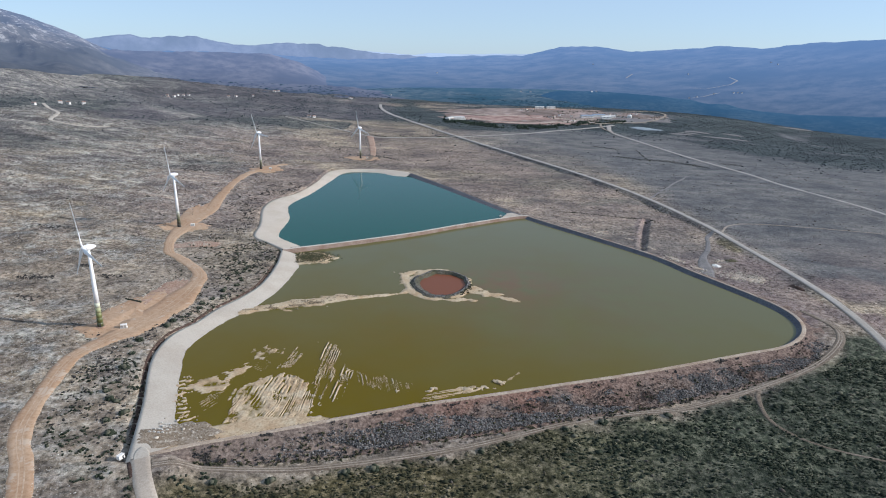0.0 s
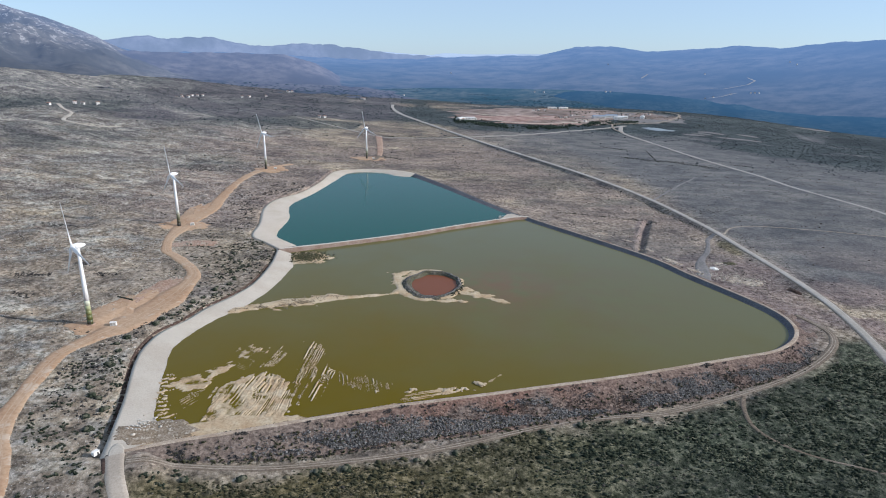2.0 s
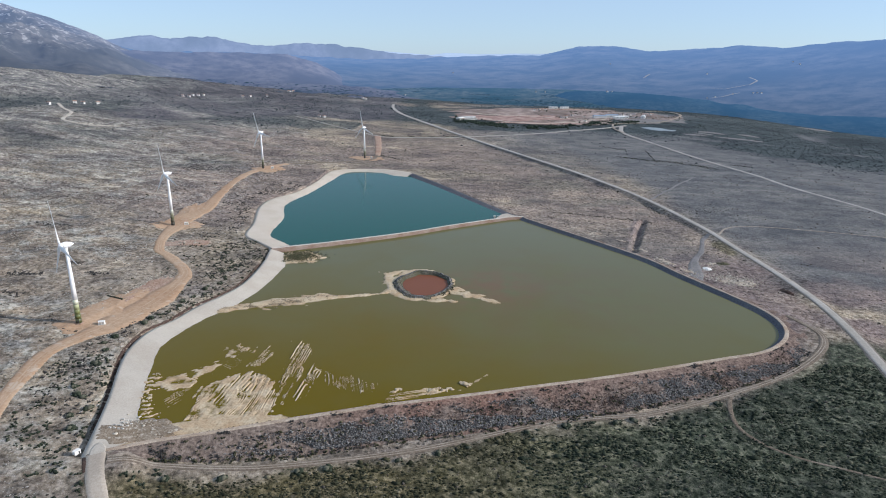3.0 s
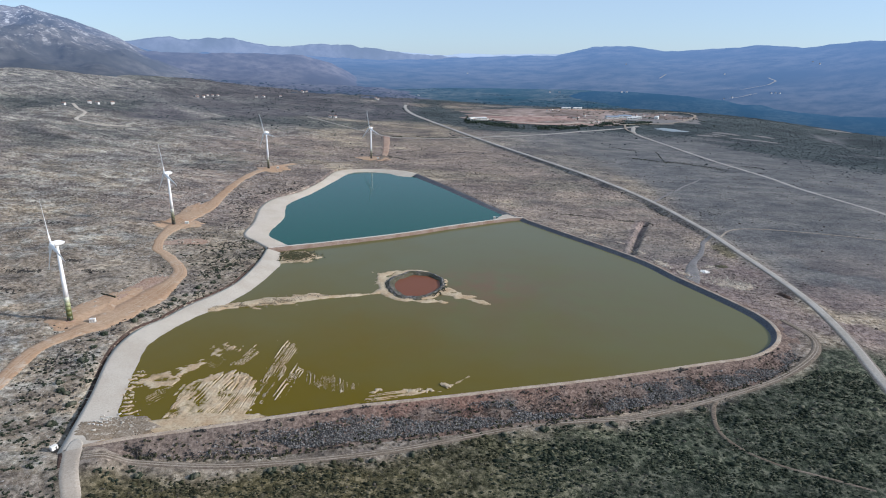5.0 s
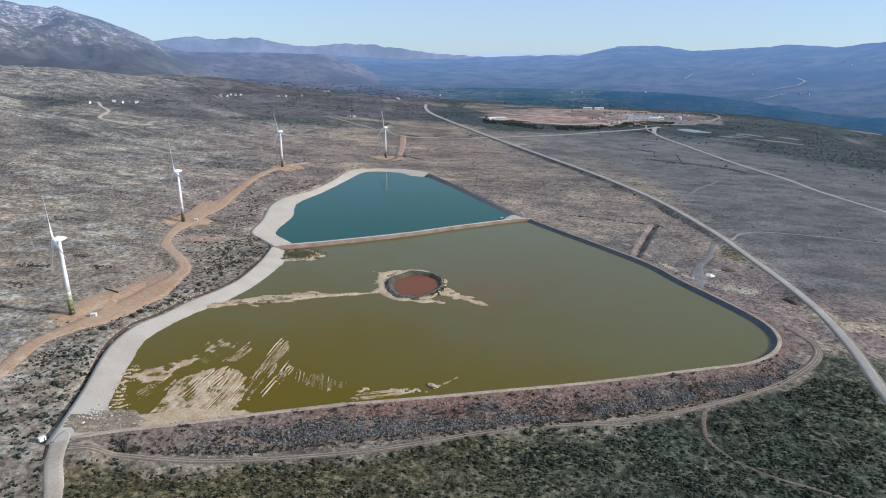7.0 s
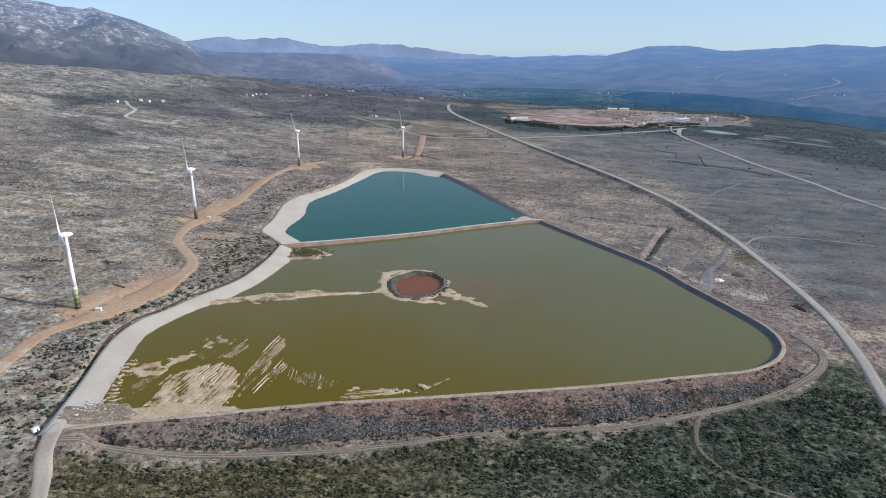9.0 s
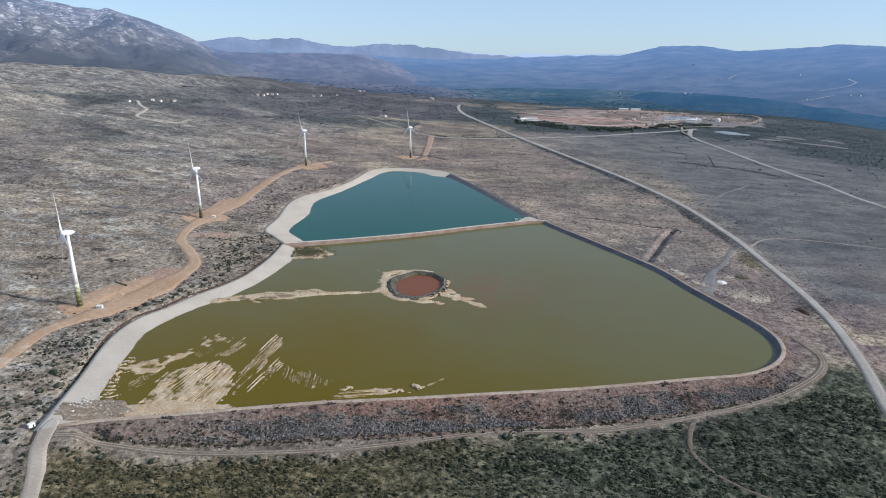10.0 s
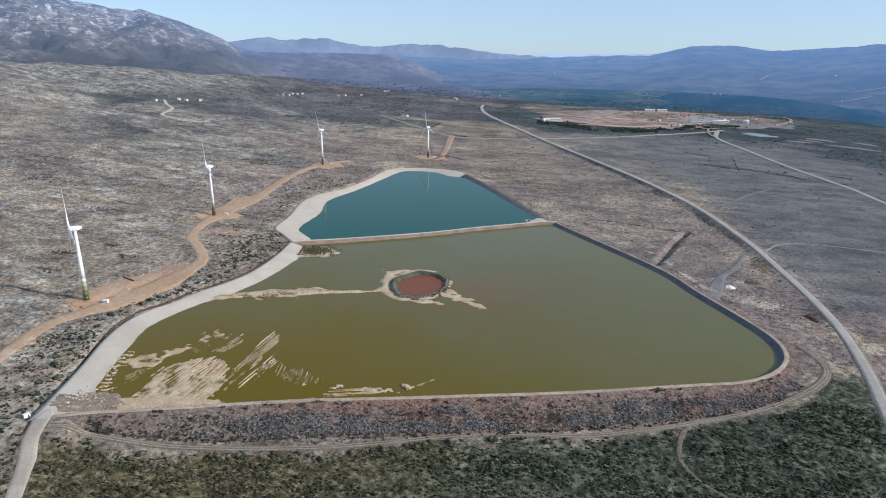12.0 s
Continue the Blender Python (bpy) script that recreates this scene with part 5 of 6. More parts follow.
for m, leaf, words in ((west_half, OLIVE_SCRUB, "low olive grey maquis scrub"), (~west_half, MAQUIS, "dense low dark green maquis scrub")):
    strew("maquis", x[m], y[m], height(x[m], y[m]) - 0.1, rng.gamma(3.2, 0.19, m.sum()) + 0.20, CUSHIONS[:4] + SPRIGS, leaf, words, "scrub", rng, (0.9, 1.5), (1.35, 0.8))
x, y = sow(rng, 16000, -340, -120, 215, 700, lambda x, y: 0.8 * smooth(0.46, 0.60, fbm(x / 16, y / 12, 3, 42)) * 0.7 * smooth(-262, -225, x + 0.05 * (y - 300)))
strew("scrub", x, y, height(x, y) - 0.1, rng.uniform(0.6, 1.6, len(x)), BUSHES, MAQUIS, "dark evergreen shrubs on stony ground", "scrub", rng)
x, y = sow(rng, 60000, -900, 900, 230, 1500, lambda x, y: (0.8 - 0.55 * smooth(-230, -300, x) * smooth(900, 600, y)) * (1 - 0.6 * smooth(330, 420, x)) * smooth(0.44, 0.60, fbm(x / 30, y / 16, 4, 43)))
strew("scrub", x, y, height(x, y) - 0.1, (rng.gamma(3.0, 0.14, len(x)) + 0.2) * (1 + y / 3000), SPRIGS, DRY_SCRUB, "leafless grey winter scrub on the plain", "scrub", rng)
x, y = sow(rng, 24000, -700, -180, 230, 1300, lambda x, y: 0.8 * smooth(0.46, 0.64, fbm(x / 26, y / 14, 4, 44)))
strew("karst_stones", x, y, height(x, y) - 0.1, rng.uniform(0.2, 0.75, len(x)) * (1 + y / 2500), STONES, KARST, "weathered pale karst stones in dry grass", "stones", rng)
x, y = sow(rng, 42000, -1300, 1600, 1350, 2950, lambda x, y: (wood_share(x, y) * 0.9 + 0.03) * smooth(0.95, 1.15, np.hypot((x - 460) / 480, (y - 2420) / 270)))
strew("far_woods", x, y, height(x, y), rng.gamma(3.0, 0.42, len(x)) + 0.4, SPRIGS, HAZY_PINE, "far dark woods and thickets", "woods", rng)

x, y = rng.uniform(20, 700, 3600), rng.normal(0, 1, 3600)
y = np.interp(x, [20, 60, 120, 205, 312, 391, 482, 624, 700], [2150, 2125, 2075, 2022, 2040, 2095, 2188, 2235, 2275]) + np.interp(x, [20, 80, 205, 330, 480, 700], [34, 40, 20, 22, 18, 14]) * y
keep = fbm(x / 34, y / 34, 3, 47) > np.interp(x, [20, 60, 150, 240, 330, 420, 480, 700], [0.50, 0.36, 0.46, 0.50, 0.40, 0.52, 0.42, 0.48])
x, y = x[keep], y[keep]
strew("pine_belt", x, y, height(x, y) + 1.0, rng.gamma(3.0, 0.62, len(x)) + 0.6, TUFTS, PINE_NEAR, "belt of dark pines before the old works", "woods", rng, (1.2, 1.9))

x, y = rng.uniform(330, 900, 1500), rng.uniform(2200, 2720, 1500)
keep = fbm(x / 60, y / 60, 3, 46) > 0.55
x, y = x[keep], y[keep]
strew("thicket", x, y, height(x, y) + 2.2, rng.uniform(1.2, 3.0, len(x)), TUFTS, PINE_NEAR, "scattered dark thickets in the old works", "thicket", rng)

# armour stones, low shrubs and rusty growth on the outer slope
k = (11 + (len(crest) * 0.53 - 11) * rng.beta(1.0, 1.35, 42000)).astype(int)
w = rng.beta(2.6, 1.7, len(k))
q = crest[k, :2] + cn[k] * (-1.9 - width[k] * w)[:, None] + rng.uniform(-1.5, 1.5, (len(k), 2))
foot = height(*(crest[k, :2] + cn[k] * (-1.9 - width[k])[:, None]).T) - 0.3
z = zc[k] + (foot - zc[k]) * w
dense = fbm(q[:, 0] / 22, q[:, 1] / 9, 3, 45)
m = (dense + 0.42 * (w - 0.5) > 0.475) & (w > 0.22) & (w < 0.84) & (q[:, 0] > -58 + 90 * (dense - 0.5) + 25 * rng.standard_normal(len(w)))
strew("armour_stones", q[m, 0], q[m, 1], z[m] + 0.15, rng.gamma(4.0, 0.082, m.sum()) + 0.12, STONES, ARMOUR, "tipped grey armour stones on the dam slope", "stones", rng)
m = (dense + 0.42 * (w - 0.5) < 0.50) & (rng.random(len(w)) < 0.20) & (q[:, 0] > 25 * rng.standard_normal(len(w)))
strew("rusty_scrub", q[m, 0], q[m, 1], z[m], rng.uniform(0.3, 0.9, m.sum()), TUFTS, RUSTY_SCRUB, "rusty leafless growth on the dam slope", "scrub", rng)
m = (rng.random(len(w)) < 0.006 + 0.05 * smooth(0.50, 0.62, fbm(q[:, 0] / 15, q[:, 1] / 9, 3, 48)) * 0.15 + 0.07 * smooth(0.80, 0.92, w))
strew("scrub", q[m, 0], q[m, 1], z[m], rng.uniform(0.4, 1.3, m.sum()), BUSHES, OLIVE_SCRUB, "dark shrubs along the dam slope", "scrub", rng)
m = rng.random(len(w)) < 0.06 * smooth(0.50, 0.62, fbm(q[:, 0] / 11, q[:, 1] / 8, 3, 53)) * smooth(0.05, 0.2, w)
strew("dark_scrub", q[m, 0], q[m, 1], z[m], rng.uniform(0.5, 1.3, m.sum()), CUSHIONS, DARK_SCRUB, "leafless dark bushes on the dam slope", "scrub", rng)
# thick bushes in groups under the crest track and along the foot of the slope
spots = np.repeat(np.stack([rng.integers(24, int(len(crest) * 0.54), 64), rng.choice([0.03, 0.06, 0.10, 0.84, 0.93], 64), rng.uniform(0.5, 1.2, 64)], 1), 9, axis=0)
k, w, big = spots[:, 0].astype(int), spots[:, 1] + rng.normal(0, 0.022, len(spots)), spots[:, 2]
q = crest[k, :2] + cn[k] * (-1.9 - width[k] * w)[:, None] + np.stack([cn[k, 1], -cn[k, 0]], 1) * rng.normal(0, 1.7, (len(k), 1)) * big[:, None]
foot = height(*(crest[k, :2] + cn[k] * (-1.9 - width[k])[:, None]).T) - 0.3
strew("scrub", q[:, 0], q[:, 1], zc[k] + (foot - zc[k]) * w, rng.uniform(0.5, 1.0, len(k)) * (0.5 + 0.7 * big), CUSHIONS, DARK_SCRUB, "dark bushes along the embankment's edges", "scrub", rng)

k = rng.integers(12, 62, 110)
q = crest[k, :2] + cn[k] * rng.normal(1.75, 0.2, (110, 1)) + rng.uniform(-1.5, 1.5, (110, 1)) * np.stack([cn[k, 1], -cn[k, 0]], 1)
strew("crest_tufts", q[:, 0], q[:, 1], zc[k] - 0.05, rng.uniform(0.25, 0.55, 110), CUSHIONS, DARK_SCRUB, "small dark tufts along the crest track", "tufts", rng)


THICKETS = [(-376, 550, 22, 7, 170), (-346, 583, 11, 5, 70), (-312, 561, 9, 4, 50), (-353, 500, 10, 5, 50), (-446, 706, 26, 8, 120), (-720, 912, 60, 22, 330), (-629, 800, 50, 16, 220), (-420, 1080, 50, 40, 420)]


def strip_share(x, y):
    """The rough strip between the apron and the dirt road."""
    gap = np.minimum(distance(spline(WEST_EDGE, 6), x, y), distance(spline(UPPER_EDGE, 6), x, y))
    near = smooth(6, 10, gap) * smooth(70, 22, gap) * smooth(300, 340, y)
    return near * (0.15 + 0.85 * smooth(0.42, 0.58, fbm(x / 13, y / 16, 3, 52)))


x, y = sow(rng, 15000, -330, -155, 300, 1020, strip_share)
strew("rough_scrub", x, y, height(x, y) - 0.1, rng.gamma(4.0, 0.19, len(x)) + 0.25, CUSHIONS, DARK_SCRUB, "dark tussocks and leafless scrub beside the apron", "scrub", rng)

# dark thickets on the pale western slope
for cx, cy, rx, ry, count in THICKETS:
    x, y = cx + rx * rng.normal(0, 0.5, count), cy + ry * rng.normal(0, 0.5, count)
    strew("thicket", x, y, height(x, y) - 0.1, rng.gamma(4.0, 0.20, count) + 0.3, CUSHIONS, DARK_SCRUB, "low dark thicket on the pale slope", "thicket", rng, (0.6, 1.0))

# single dark shrubs between the apron and the dirt road, and below the dam
shrub_rng = np.random.default_rng(77)
strip = spline([(-182, 300), (-196, 334), (-210, 372), (-222, 408), (-222, 442), (-206, 482), (-196, 520), (-190, 570), (-196, 622)], 1.0)
first_shrub, k = None, 0
for i in range(46):
    if i < 32:
        sx, sy = strip[int((i + shrub_rng.random()) / 32 * (len(strip) - 1)), :2] + shrub_rng.normal(0, 3.2, 2)
        if inside(LOW_POND, np.array([sx]), np.array([sy]))[0] or distance(spline(WEST_EDGE, 6), np.array([sx]), np.array([sy]))[0] < 7 or off_roads(np.array([sx]), np.array([sy]))[0] < 2.5:
            continue
    else:
        sx = -110 + (i - 32) * 27 + shrub_rng.uniform(-8, 8)
        sy = np.interp(sx, [p[0] for p in SOUTH_TRACK[:13]], [p[1] for p in SOUTH_TRACK[:13]]) - shrub_rng.uniform(5, 12)
    m = pose(sx, sy, float(height(sx, sy)) - 0.15, 0, 0, shrub_rng.uniform(0, 360)) @ Matrix.Diagonal((*([shrub_rng.uniform(1.2, 2.2)] * 3), 1))
    if first_shrub is None:
        v, f = clump(9, 0.75, shrub_rng)
        first_shrub = tagged(mesh_arrays("shrub", v, f, MAQUIS), "round dark green shrub on stony ground", "shrub", "single shrubs round the pond")
        first_shrub.matrix_basis = m
    else:
        copy_thing(first_shrub, m)

# rubble by the yard, on the islet rim and at the pond corner
CREAM = earthy("cream_tipped_earth", 0.55, 0.10, [(0.3, (0.22, 0.175, 0.135)), (0.48, (0.37, 0.315, 0.25)), (0.62, (0.56, 0.505, 0.42))], (0.72, 0.64, 0.58), 0.95, 0.6, 0.4)
SPREADS = [(322, 598, 27, 12, -0.25), (304, 637, 6, 6, 0.3), (316, 653, 9, 4.5, 0.2), (281, 625, 5, 14, 0.45), (267, 657, 6, 17, 0.45), (251, 703, 5, 15, 0.45), (236, 736, 4, 12, 0.5), (214, 765, 15, 10, -0.5), (190, 794, 12, 7, -0.5)]


def spread_cover(x, y):
    """Where earth has been tipped, 0 to 1."""
    out = np.zeros(np.shape(x))
    for cx, cy, rx, ry, turn in SPREADS:
        c, q = math.cos(turn), math.sin(turn)
        u, v = (x - cx) * c + (y - cy) * q, (y - cy) * c - (x - cx) * q
        out = np.maximum(out, smooth(1.15, 0.5, np.hypot(u / rx, v / ry) + 1.3 * (fbm(x / 8, y / 8, 4, 56) - 0.5)))
    return out * smooth(3.5, 6.0, distance(crest, x, y))


tx, ty = np.meshgrid(np.arange(170, 356, 0.8), np.arange(580, 812, 0.8))
lumps = spread_cover(tx, ty) * (2.1 * fbm(tx / 2.6, ty / 2.6, 3, 57)) - 0.80
tagged(sheet("tipped_earth", tx, ty, height(tx, ty) + 0.95 * lumps, CREAM, (lumps > -0.05) & ~inside(LOW_POND, tx, ty)), "ragged cream heaps of tipped earth beside the pond", "spoil", kind="structure")

lump = [(-266, 672, 11, 5, 200), (-243, 560, 5, 6, 60), (-152, 322, 9, 5, 60), (322, 600, 14, 8, 520), (310, 612, 9, 7, 160), (316, 653, 7, 4, 110), (340, 560, 14, 14, 60), (283, 622, 4, 9, 110), (265, 660, 4, 11, 200), (252, 705, 3, 9, 80), (214, 765, 9, 7, 90), (190, 792, 6, 6, 50), (304, 637, 3, 4, 70), (-256, 530, 1.6, 24, 170), (-268, 482, 7, 5, 70)]
x = np.concatenate([rng.normal(cx, sx, k) for cx, cy, sx, sy, k in lump])
y = np.concatenate([rng.normal(cy, sy, k) for cx, cy, sx, sy, k in lump])
corner = (x < -135) & (x > -175)
keep = (distance(crest, x, y) > 5) & (corner | ~inside(LOW_POND, x, y))
x, y, corner = x[keep], y[keep], corner[keep]
strew("rubble", x, y, np.where(corner, apron_level(x, y) + 0.2, height(x, y) + 0.15), rng.gamma(3.0, 0.17, len(x)) + 0.15, STONES, RUBBLE, "tipped cream rubble beside the yard", "rubble", rng, (0.4, 0.9))
dirt = spline(DIRT_ROAD, 2)
k = rng.integers(0, int(len(dirt) * 0.75), 1500)
q = dirt[k, :2] + normals(dirt)[k] * (rng.choice([-1.0, 1.0], 1500) * (dirt[k, 2] / 2 + np.abs(rng.normal(0, 0.7, 1500))))[:, None]
strew("gravel_windrow", q[:, 0], q[:, 1], height(q[:, 0], q[:, 1]) + 0.2, rng.uniform(0.15, 0.55, 1500), STONES, RUBBLE, "pale gravel pushed to the dirt road edges", "gravel", rng, (0.5, 1.0))
a = rng.uniform(0, 2 * math.pi, 1300)
r = np.clip(rng.normal(0.875, 0.05, 1300), 0.77, 1.0)
swell = np.interp(a, turns, uneven)
strew("rim_stones", 4 + 10 * (1 - r) + 29.5 * swell * r * np.cos(a), 573 + 36.5 * swell * r * np.sin(a), (3.5 - np.where(r < 0.875, 17, 20) * np.abs(r - 0.875)) * (0.72 + 0.28 * np.sin(a)), rng.uniform(0.3, 0.9, 1300), STONES, ARMOUR, "grey stones on the islet rim", "stones", rng)
a = rng.uniform(-0.9, 1.4, 90)
r = rng.normal(1.03, 0.05, 90)
strew("scrub", 4 + 28.5 * r * np.cos(a), 573 + 35.5 * r * np.sin(a), 1.2 - 6 * np.abs(r - 1), rng.uniform(0.5, 1.2, 90), BUSHES, MAQUIS, "green shrubs on the islet rim", "scrub", rng)
bar = spline([(-186, 494, 3), (-162, 503, 4), (-141, 511, 5), (-121, 519, 8), (-104, 526, 9), (-88, 534, 5), (-74, 537, 2)], 1)
k = rng.integers(0, len(bar), 1500)
x, y = bar[k, 0] + rng.normal(0, 0.45, 1500) * bar[k, 2], bar[k, 1] + rng.normal(0, 0.45, 1500) * bar[k, 2]
keep = fbm(x / 8, y / 8, 3, 54) > 0.46
x, y = x[keep], y[keep]
strew("dry_reeds", x, y, 0.75 + 0 * x, rng.uniform(0.4, 1.0, len(x)), CUSHIONS, DRY_REED, "tan dry reeds on the causeway", "reeds", rng)
x, y = rng.normal(-137, 10, 1300), rng.normal(652, 8.5, 1300)
strew("reeds", x, y, 0.95 + 0 * x, rng.uniform(0.5, 1.2, 1300), TUFTS, REED, "dull olive reeds on the mud patch", "reeds", rng)


# ---- buildings far off and small things ----
def gabled(sx, sy, sz, rise, wall, roof, windows, label, category, group):
    root = new("house" if sx < 25 else "factory_hall")
    bm = bmesh.new()
    block(bm, sx, sy, sz + 2, 0, 0, -2)
    part("wall", bm, wall, root)
    bm = bmesh.new()
    a = [bm.verts.new((x, y, z)) for x in (-sx / 2 - 0.5, sx / 2 + 0.5) for y, z in ((-sy / 2 - 0.5, sz - 0.1), (0, sz + rise), (sy / 2 + 0.5, sz - 0.1))]
    for f in ((0, 1, 4, 3), (1, 2, 5, 4), (0, 2, 1), (3, 4, 5), (0, 3, 5, 2)):
        bm.faces.new([a[i] for i in f])
    part("roof", bm, roof, root)
    for i in range(windows):
        x = (i + 0.5) / windows * sx * 0.9 - sx * 0.45
        bm = bmesh.new()
        block(bm, sx / windows * 0.4, 0.12, sz * 0.4, x, -sy / 2 - 0.03, sz * 0.35)
        part("window", bm, DARK, root)
    bm = bmesh.new()
    block(bm, 0.12, min(1.4, sy * 0.3), min(3.0, sz * 0.7), -sx / 2 - 0.03, 0, 0)
    part("door", bm, DARK, root)
    return tagged(root, label, category, group)


def settle(ob, x, y, turn, z=0.4):
    ob.matrix_basis = pose(x, y, float(height(x, y)) + z, 0, 0, turn)


PLACES = [(-1020, 2325), (-1010, 2345), (-1000, 2372), (-973, 2402), (-955, 2408), (-938, 2416), (-807, 2475), (-785, 2493), (-730, 2534), (-995, 2312), (-987, 2350), (-976, 2374), (-712, 2790), (-704, 2775), (-694, 2800), (-385, 2790), (-372, 2770), (-1002, 1588), (-985, 1671), (-975, 1690), (-978, 1768), (-405, 1996), (-388, 1990)]
# wall colour dimmed below the white plaster for haze and shaded fronts
HOUSE_WALL = plain("dimmed_house_render", (0.60, 0.59, 0.57), 0.9, 0, 0.6, 0.2)
cottage = gabled(9, 7, 5.0, 1.7, HOUSE_WALL, TILE, 3, "white house with a red tiled roof", "house", "village houses")
settle(cottage, *PLACES[0], 10)
for i, (hx, hy) in enumerate(PLACES[1:]):
    copy_thing(cottage, pose(hx, hy, float(height(hx, hy)) + 0.4, 0, 0, (i * 47) % 90 - 40))
hall = gabled(46, 22, 7, 3, PLASTER, SHEET_ROOF, 9, "large white works hall with a blue metal roof", "factory", "old works halls")
settle(hall, 552, 2338, 6, 2)
copy_thing(hall, pose(604, 2372, float(height(604, 2372)) + 2, 0, 0, 6))
store = gabled(36, 15, 7, 2, PLASTER, PALE_ROOF, 6, "long white store with a pale roof", "factory", "old works stores")
settle(store, 618, 2318, 4, 2)
for hx, hy, turn in ((640, 2345, 8), (75, 2202, 12), (42, 2180, 60), (434, 2702, 3), (483, 2714, 6), (720, 2370, 70)):
    copy_thing(store, pose(hx, hy, float(height(hx, hy)) + 2.2, 0, 0, turn))
for i, (hx, hy) in enumerate(((345, 2610), (366, 2622), (393, 2640), (420, 2322), (430, 2330), (410, 2316), (481, 2230), (52, 2168), (96, 2208), (782, 2493), (757, 2470), (660, 2430), (500, 2360), (460, 2390), (690, 2440))):
    copy_thing(cottage, pose(hx, hy, float(height(hx, hy)) + 2.2, 0, 0, (i * 53) % 90))
pad("water", 704, 2130, 44, 20, -0.35, plain("milky_pool_water", (0.20, 0.235, 0.25), 0.35), "small milky pool near the works", 67, 1.5)

hut = new("pump_hut")
bm = bmesh.new()
block(bm, 4.6, 2.6, 2.4, 0, 0, 0, 0, 0.08)
part("wall", bm, PLASTER, hut)
bm = bmesh.new()
block(bm, 5.0, 3.0, 0.25, 0, 0, 2.42, 0, 0.06)
part("roof", bm, PLASTER, hut, "flat white roof slab")
bm = bmesh.new()
block(bm, 1.1, 0.08, 1.9, 0.9, -1.33, 0.05)
part("door", bm, DARK, hut)
tagged(hut, "small white hut beside the ditch", "hut")
hut.matrix_basis = pose(-170.5, 290.5, 2.6, 0, 0, 65) @ Matrix.Diagonal((0.75, 0.85, 0.9, 1))

# stacked white blocks at the pond corner
bm = bmesh.new()
block(bm, 1.5, 0.9, 0.7, 0, 0, 0, 0, 0.1)
stone = tagged(link_bm("concrete_block", bm, CONCRETE), "pale concrete block standing on the gravel apron", "block", "blocks at the pond corner")
spots = [(u, v) for v in range(4) for u in range(4) if (u, v) not in ((3, 3), (0, 2))]
for i, (u, v) in enumerate(spots):
    bx, by = -166.0 + 2.4 * u + 0.8 * v + rng.uniform(-0.4, 0.4), 316.5 + 3.2 * v + rng.uniform(-0.5, 0.5)
    m = pose(bx, by, float(apron_level(bx, by)) + 0.05, 0, 0, rng.uniform(-25, 25))
    if i:
        copy_thing(stone, m)
    else:
        stone.matrix_basis = m

# low hedges and heaps on the eastern plain, a wall by the dirt road
def row_of(points, count, size, wide):
    line = spline(points, 2)
    k = rng.integers(0, len(line), count)
    return line[k, 0] + rng.normal(0, wide, count), line[k, 1] + rng.normal(0, wide, count), rng.uniform(*size, count)


for points, count, size, wide in (([(177, 873), (234, 857), (299, 837)], 260, (0.4, 1.0), 0.9), ([(521, 1630), (503, 1520), (485, 1408)], 130, (0.6, 1.3), 1.0), ([(425, 1481), (479, 1440), (553, 1415), (593, 1352)], 460, (0.6, 1.5), 7.0),
                                  ([(413, 1660), (469, 1618)], 120, (0.6, 1.4), 5.0), ([(670, 1451), (701, 1429)], 70, (0.6, 1.4), 4.0), ([(387, 917), (413, 913)], 90, (0.4, 0.9), 7.0),
                                  ([(-100, 1690), (-67, 1686), (47, 1728)], 160, (1.0, 2.4), 2.0), ([(-166, 1668), (-138, 1669)], 50, (1.2, 2.4), 1.5), ([(-134, 1383), (-112, 1362), (-86, 1339)], 70, (0.7, 1.5), 2.0), ([(-120, 1430), (-59, 1491)], 45, (0.5, 1.0), 2.0), ([(359, 800), (344, 868), (322, 985), (290, 1080)], 190, (0.5, 1.2), 2.0)):
    x, y, s = row_of(points, count, size, wide)
    # this row is added to stand in for the road bank's shadow
    if points[0][0] == 359:
        x = x - 9.5
    strew("hedge", x, y, height(x, y) - 0.1, s, TUFTS, MAQUIS, "low dark hedge of wild shrubs, standing in for shade at the road bank", "hedge", rng)
for cx, cy, sx, sy, mat_of, label in ((357.5, 571, 4.0, 10, DARK_EARTH_AND_SHADE, "heap of dark brown earth beside the road"), (328, 655, 7, 5, RIM, "dark heap of tipped earth by the yard"), (304, 636, 4.5, 5.5, PLASTER, "white heap of tipped lime by the yard")):
    bm = bmesh.new()
    bmesh.ops.create_grid(bm, x_segments=20, y_segments=20, size=1.0)
    for v in bm.verts:
        d = v.co.xy.length
        v.co.z = max(-0.3, (1 - d * d) * (0.75 + 0.9 * noise.noise(Vector((v.co.x * 2.5 + cx, v.co.y * 2.5, 0))))) * 1.6 - 0.3
        v.co.x, v.co.y = v.co.x * sx, v.co.y * sy
    heap = tagged(link_bm("earth_heap", bm, mat_of), label, "heap")
    heap.matrix_basis = pose(cx, cy, float(height(cx, cy)) + 0.5, 0, 0, 10)
bm = bmesh.new()
for k in range(9):
    block(bm, 2.0, 0.8 + 0.2 * rng.random(), 1.3 + 0.4 * rng.random(), k * 2.02 - 8, rng.uniform(-0.1, 0.1), -0.3, 0, 0.1)
low_wall = tagged(link_bm("retaining_wall", bm, RIM), "short dark stone wall at the dirt road edge", "wall")
low_wall.matrix_basis = pose(-260, 499, float(height(-260, 499)) + 0.2, 0, 0, -22)

# sandy corner and intake at the eastern end of the dam
bm = bmesh.new()
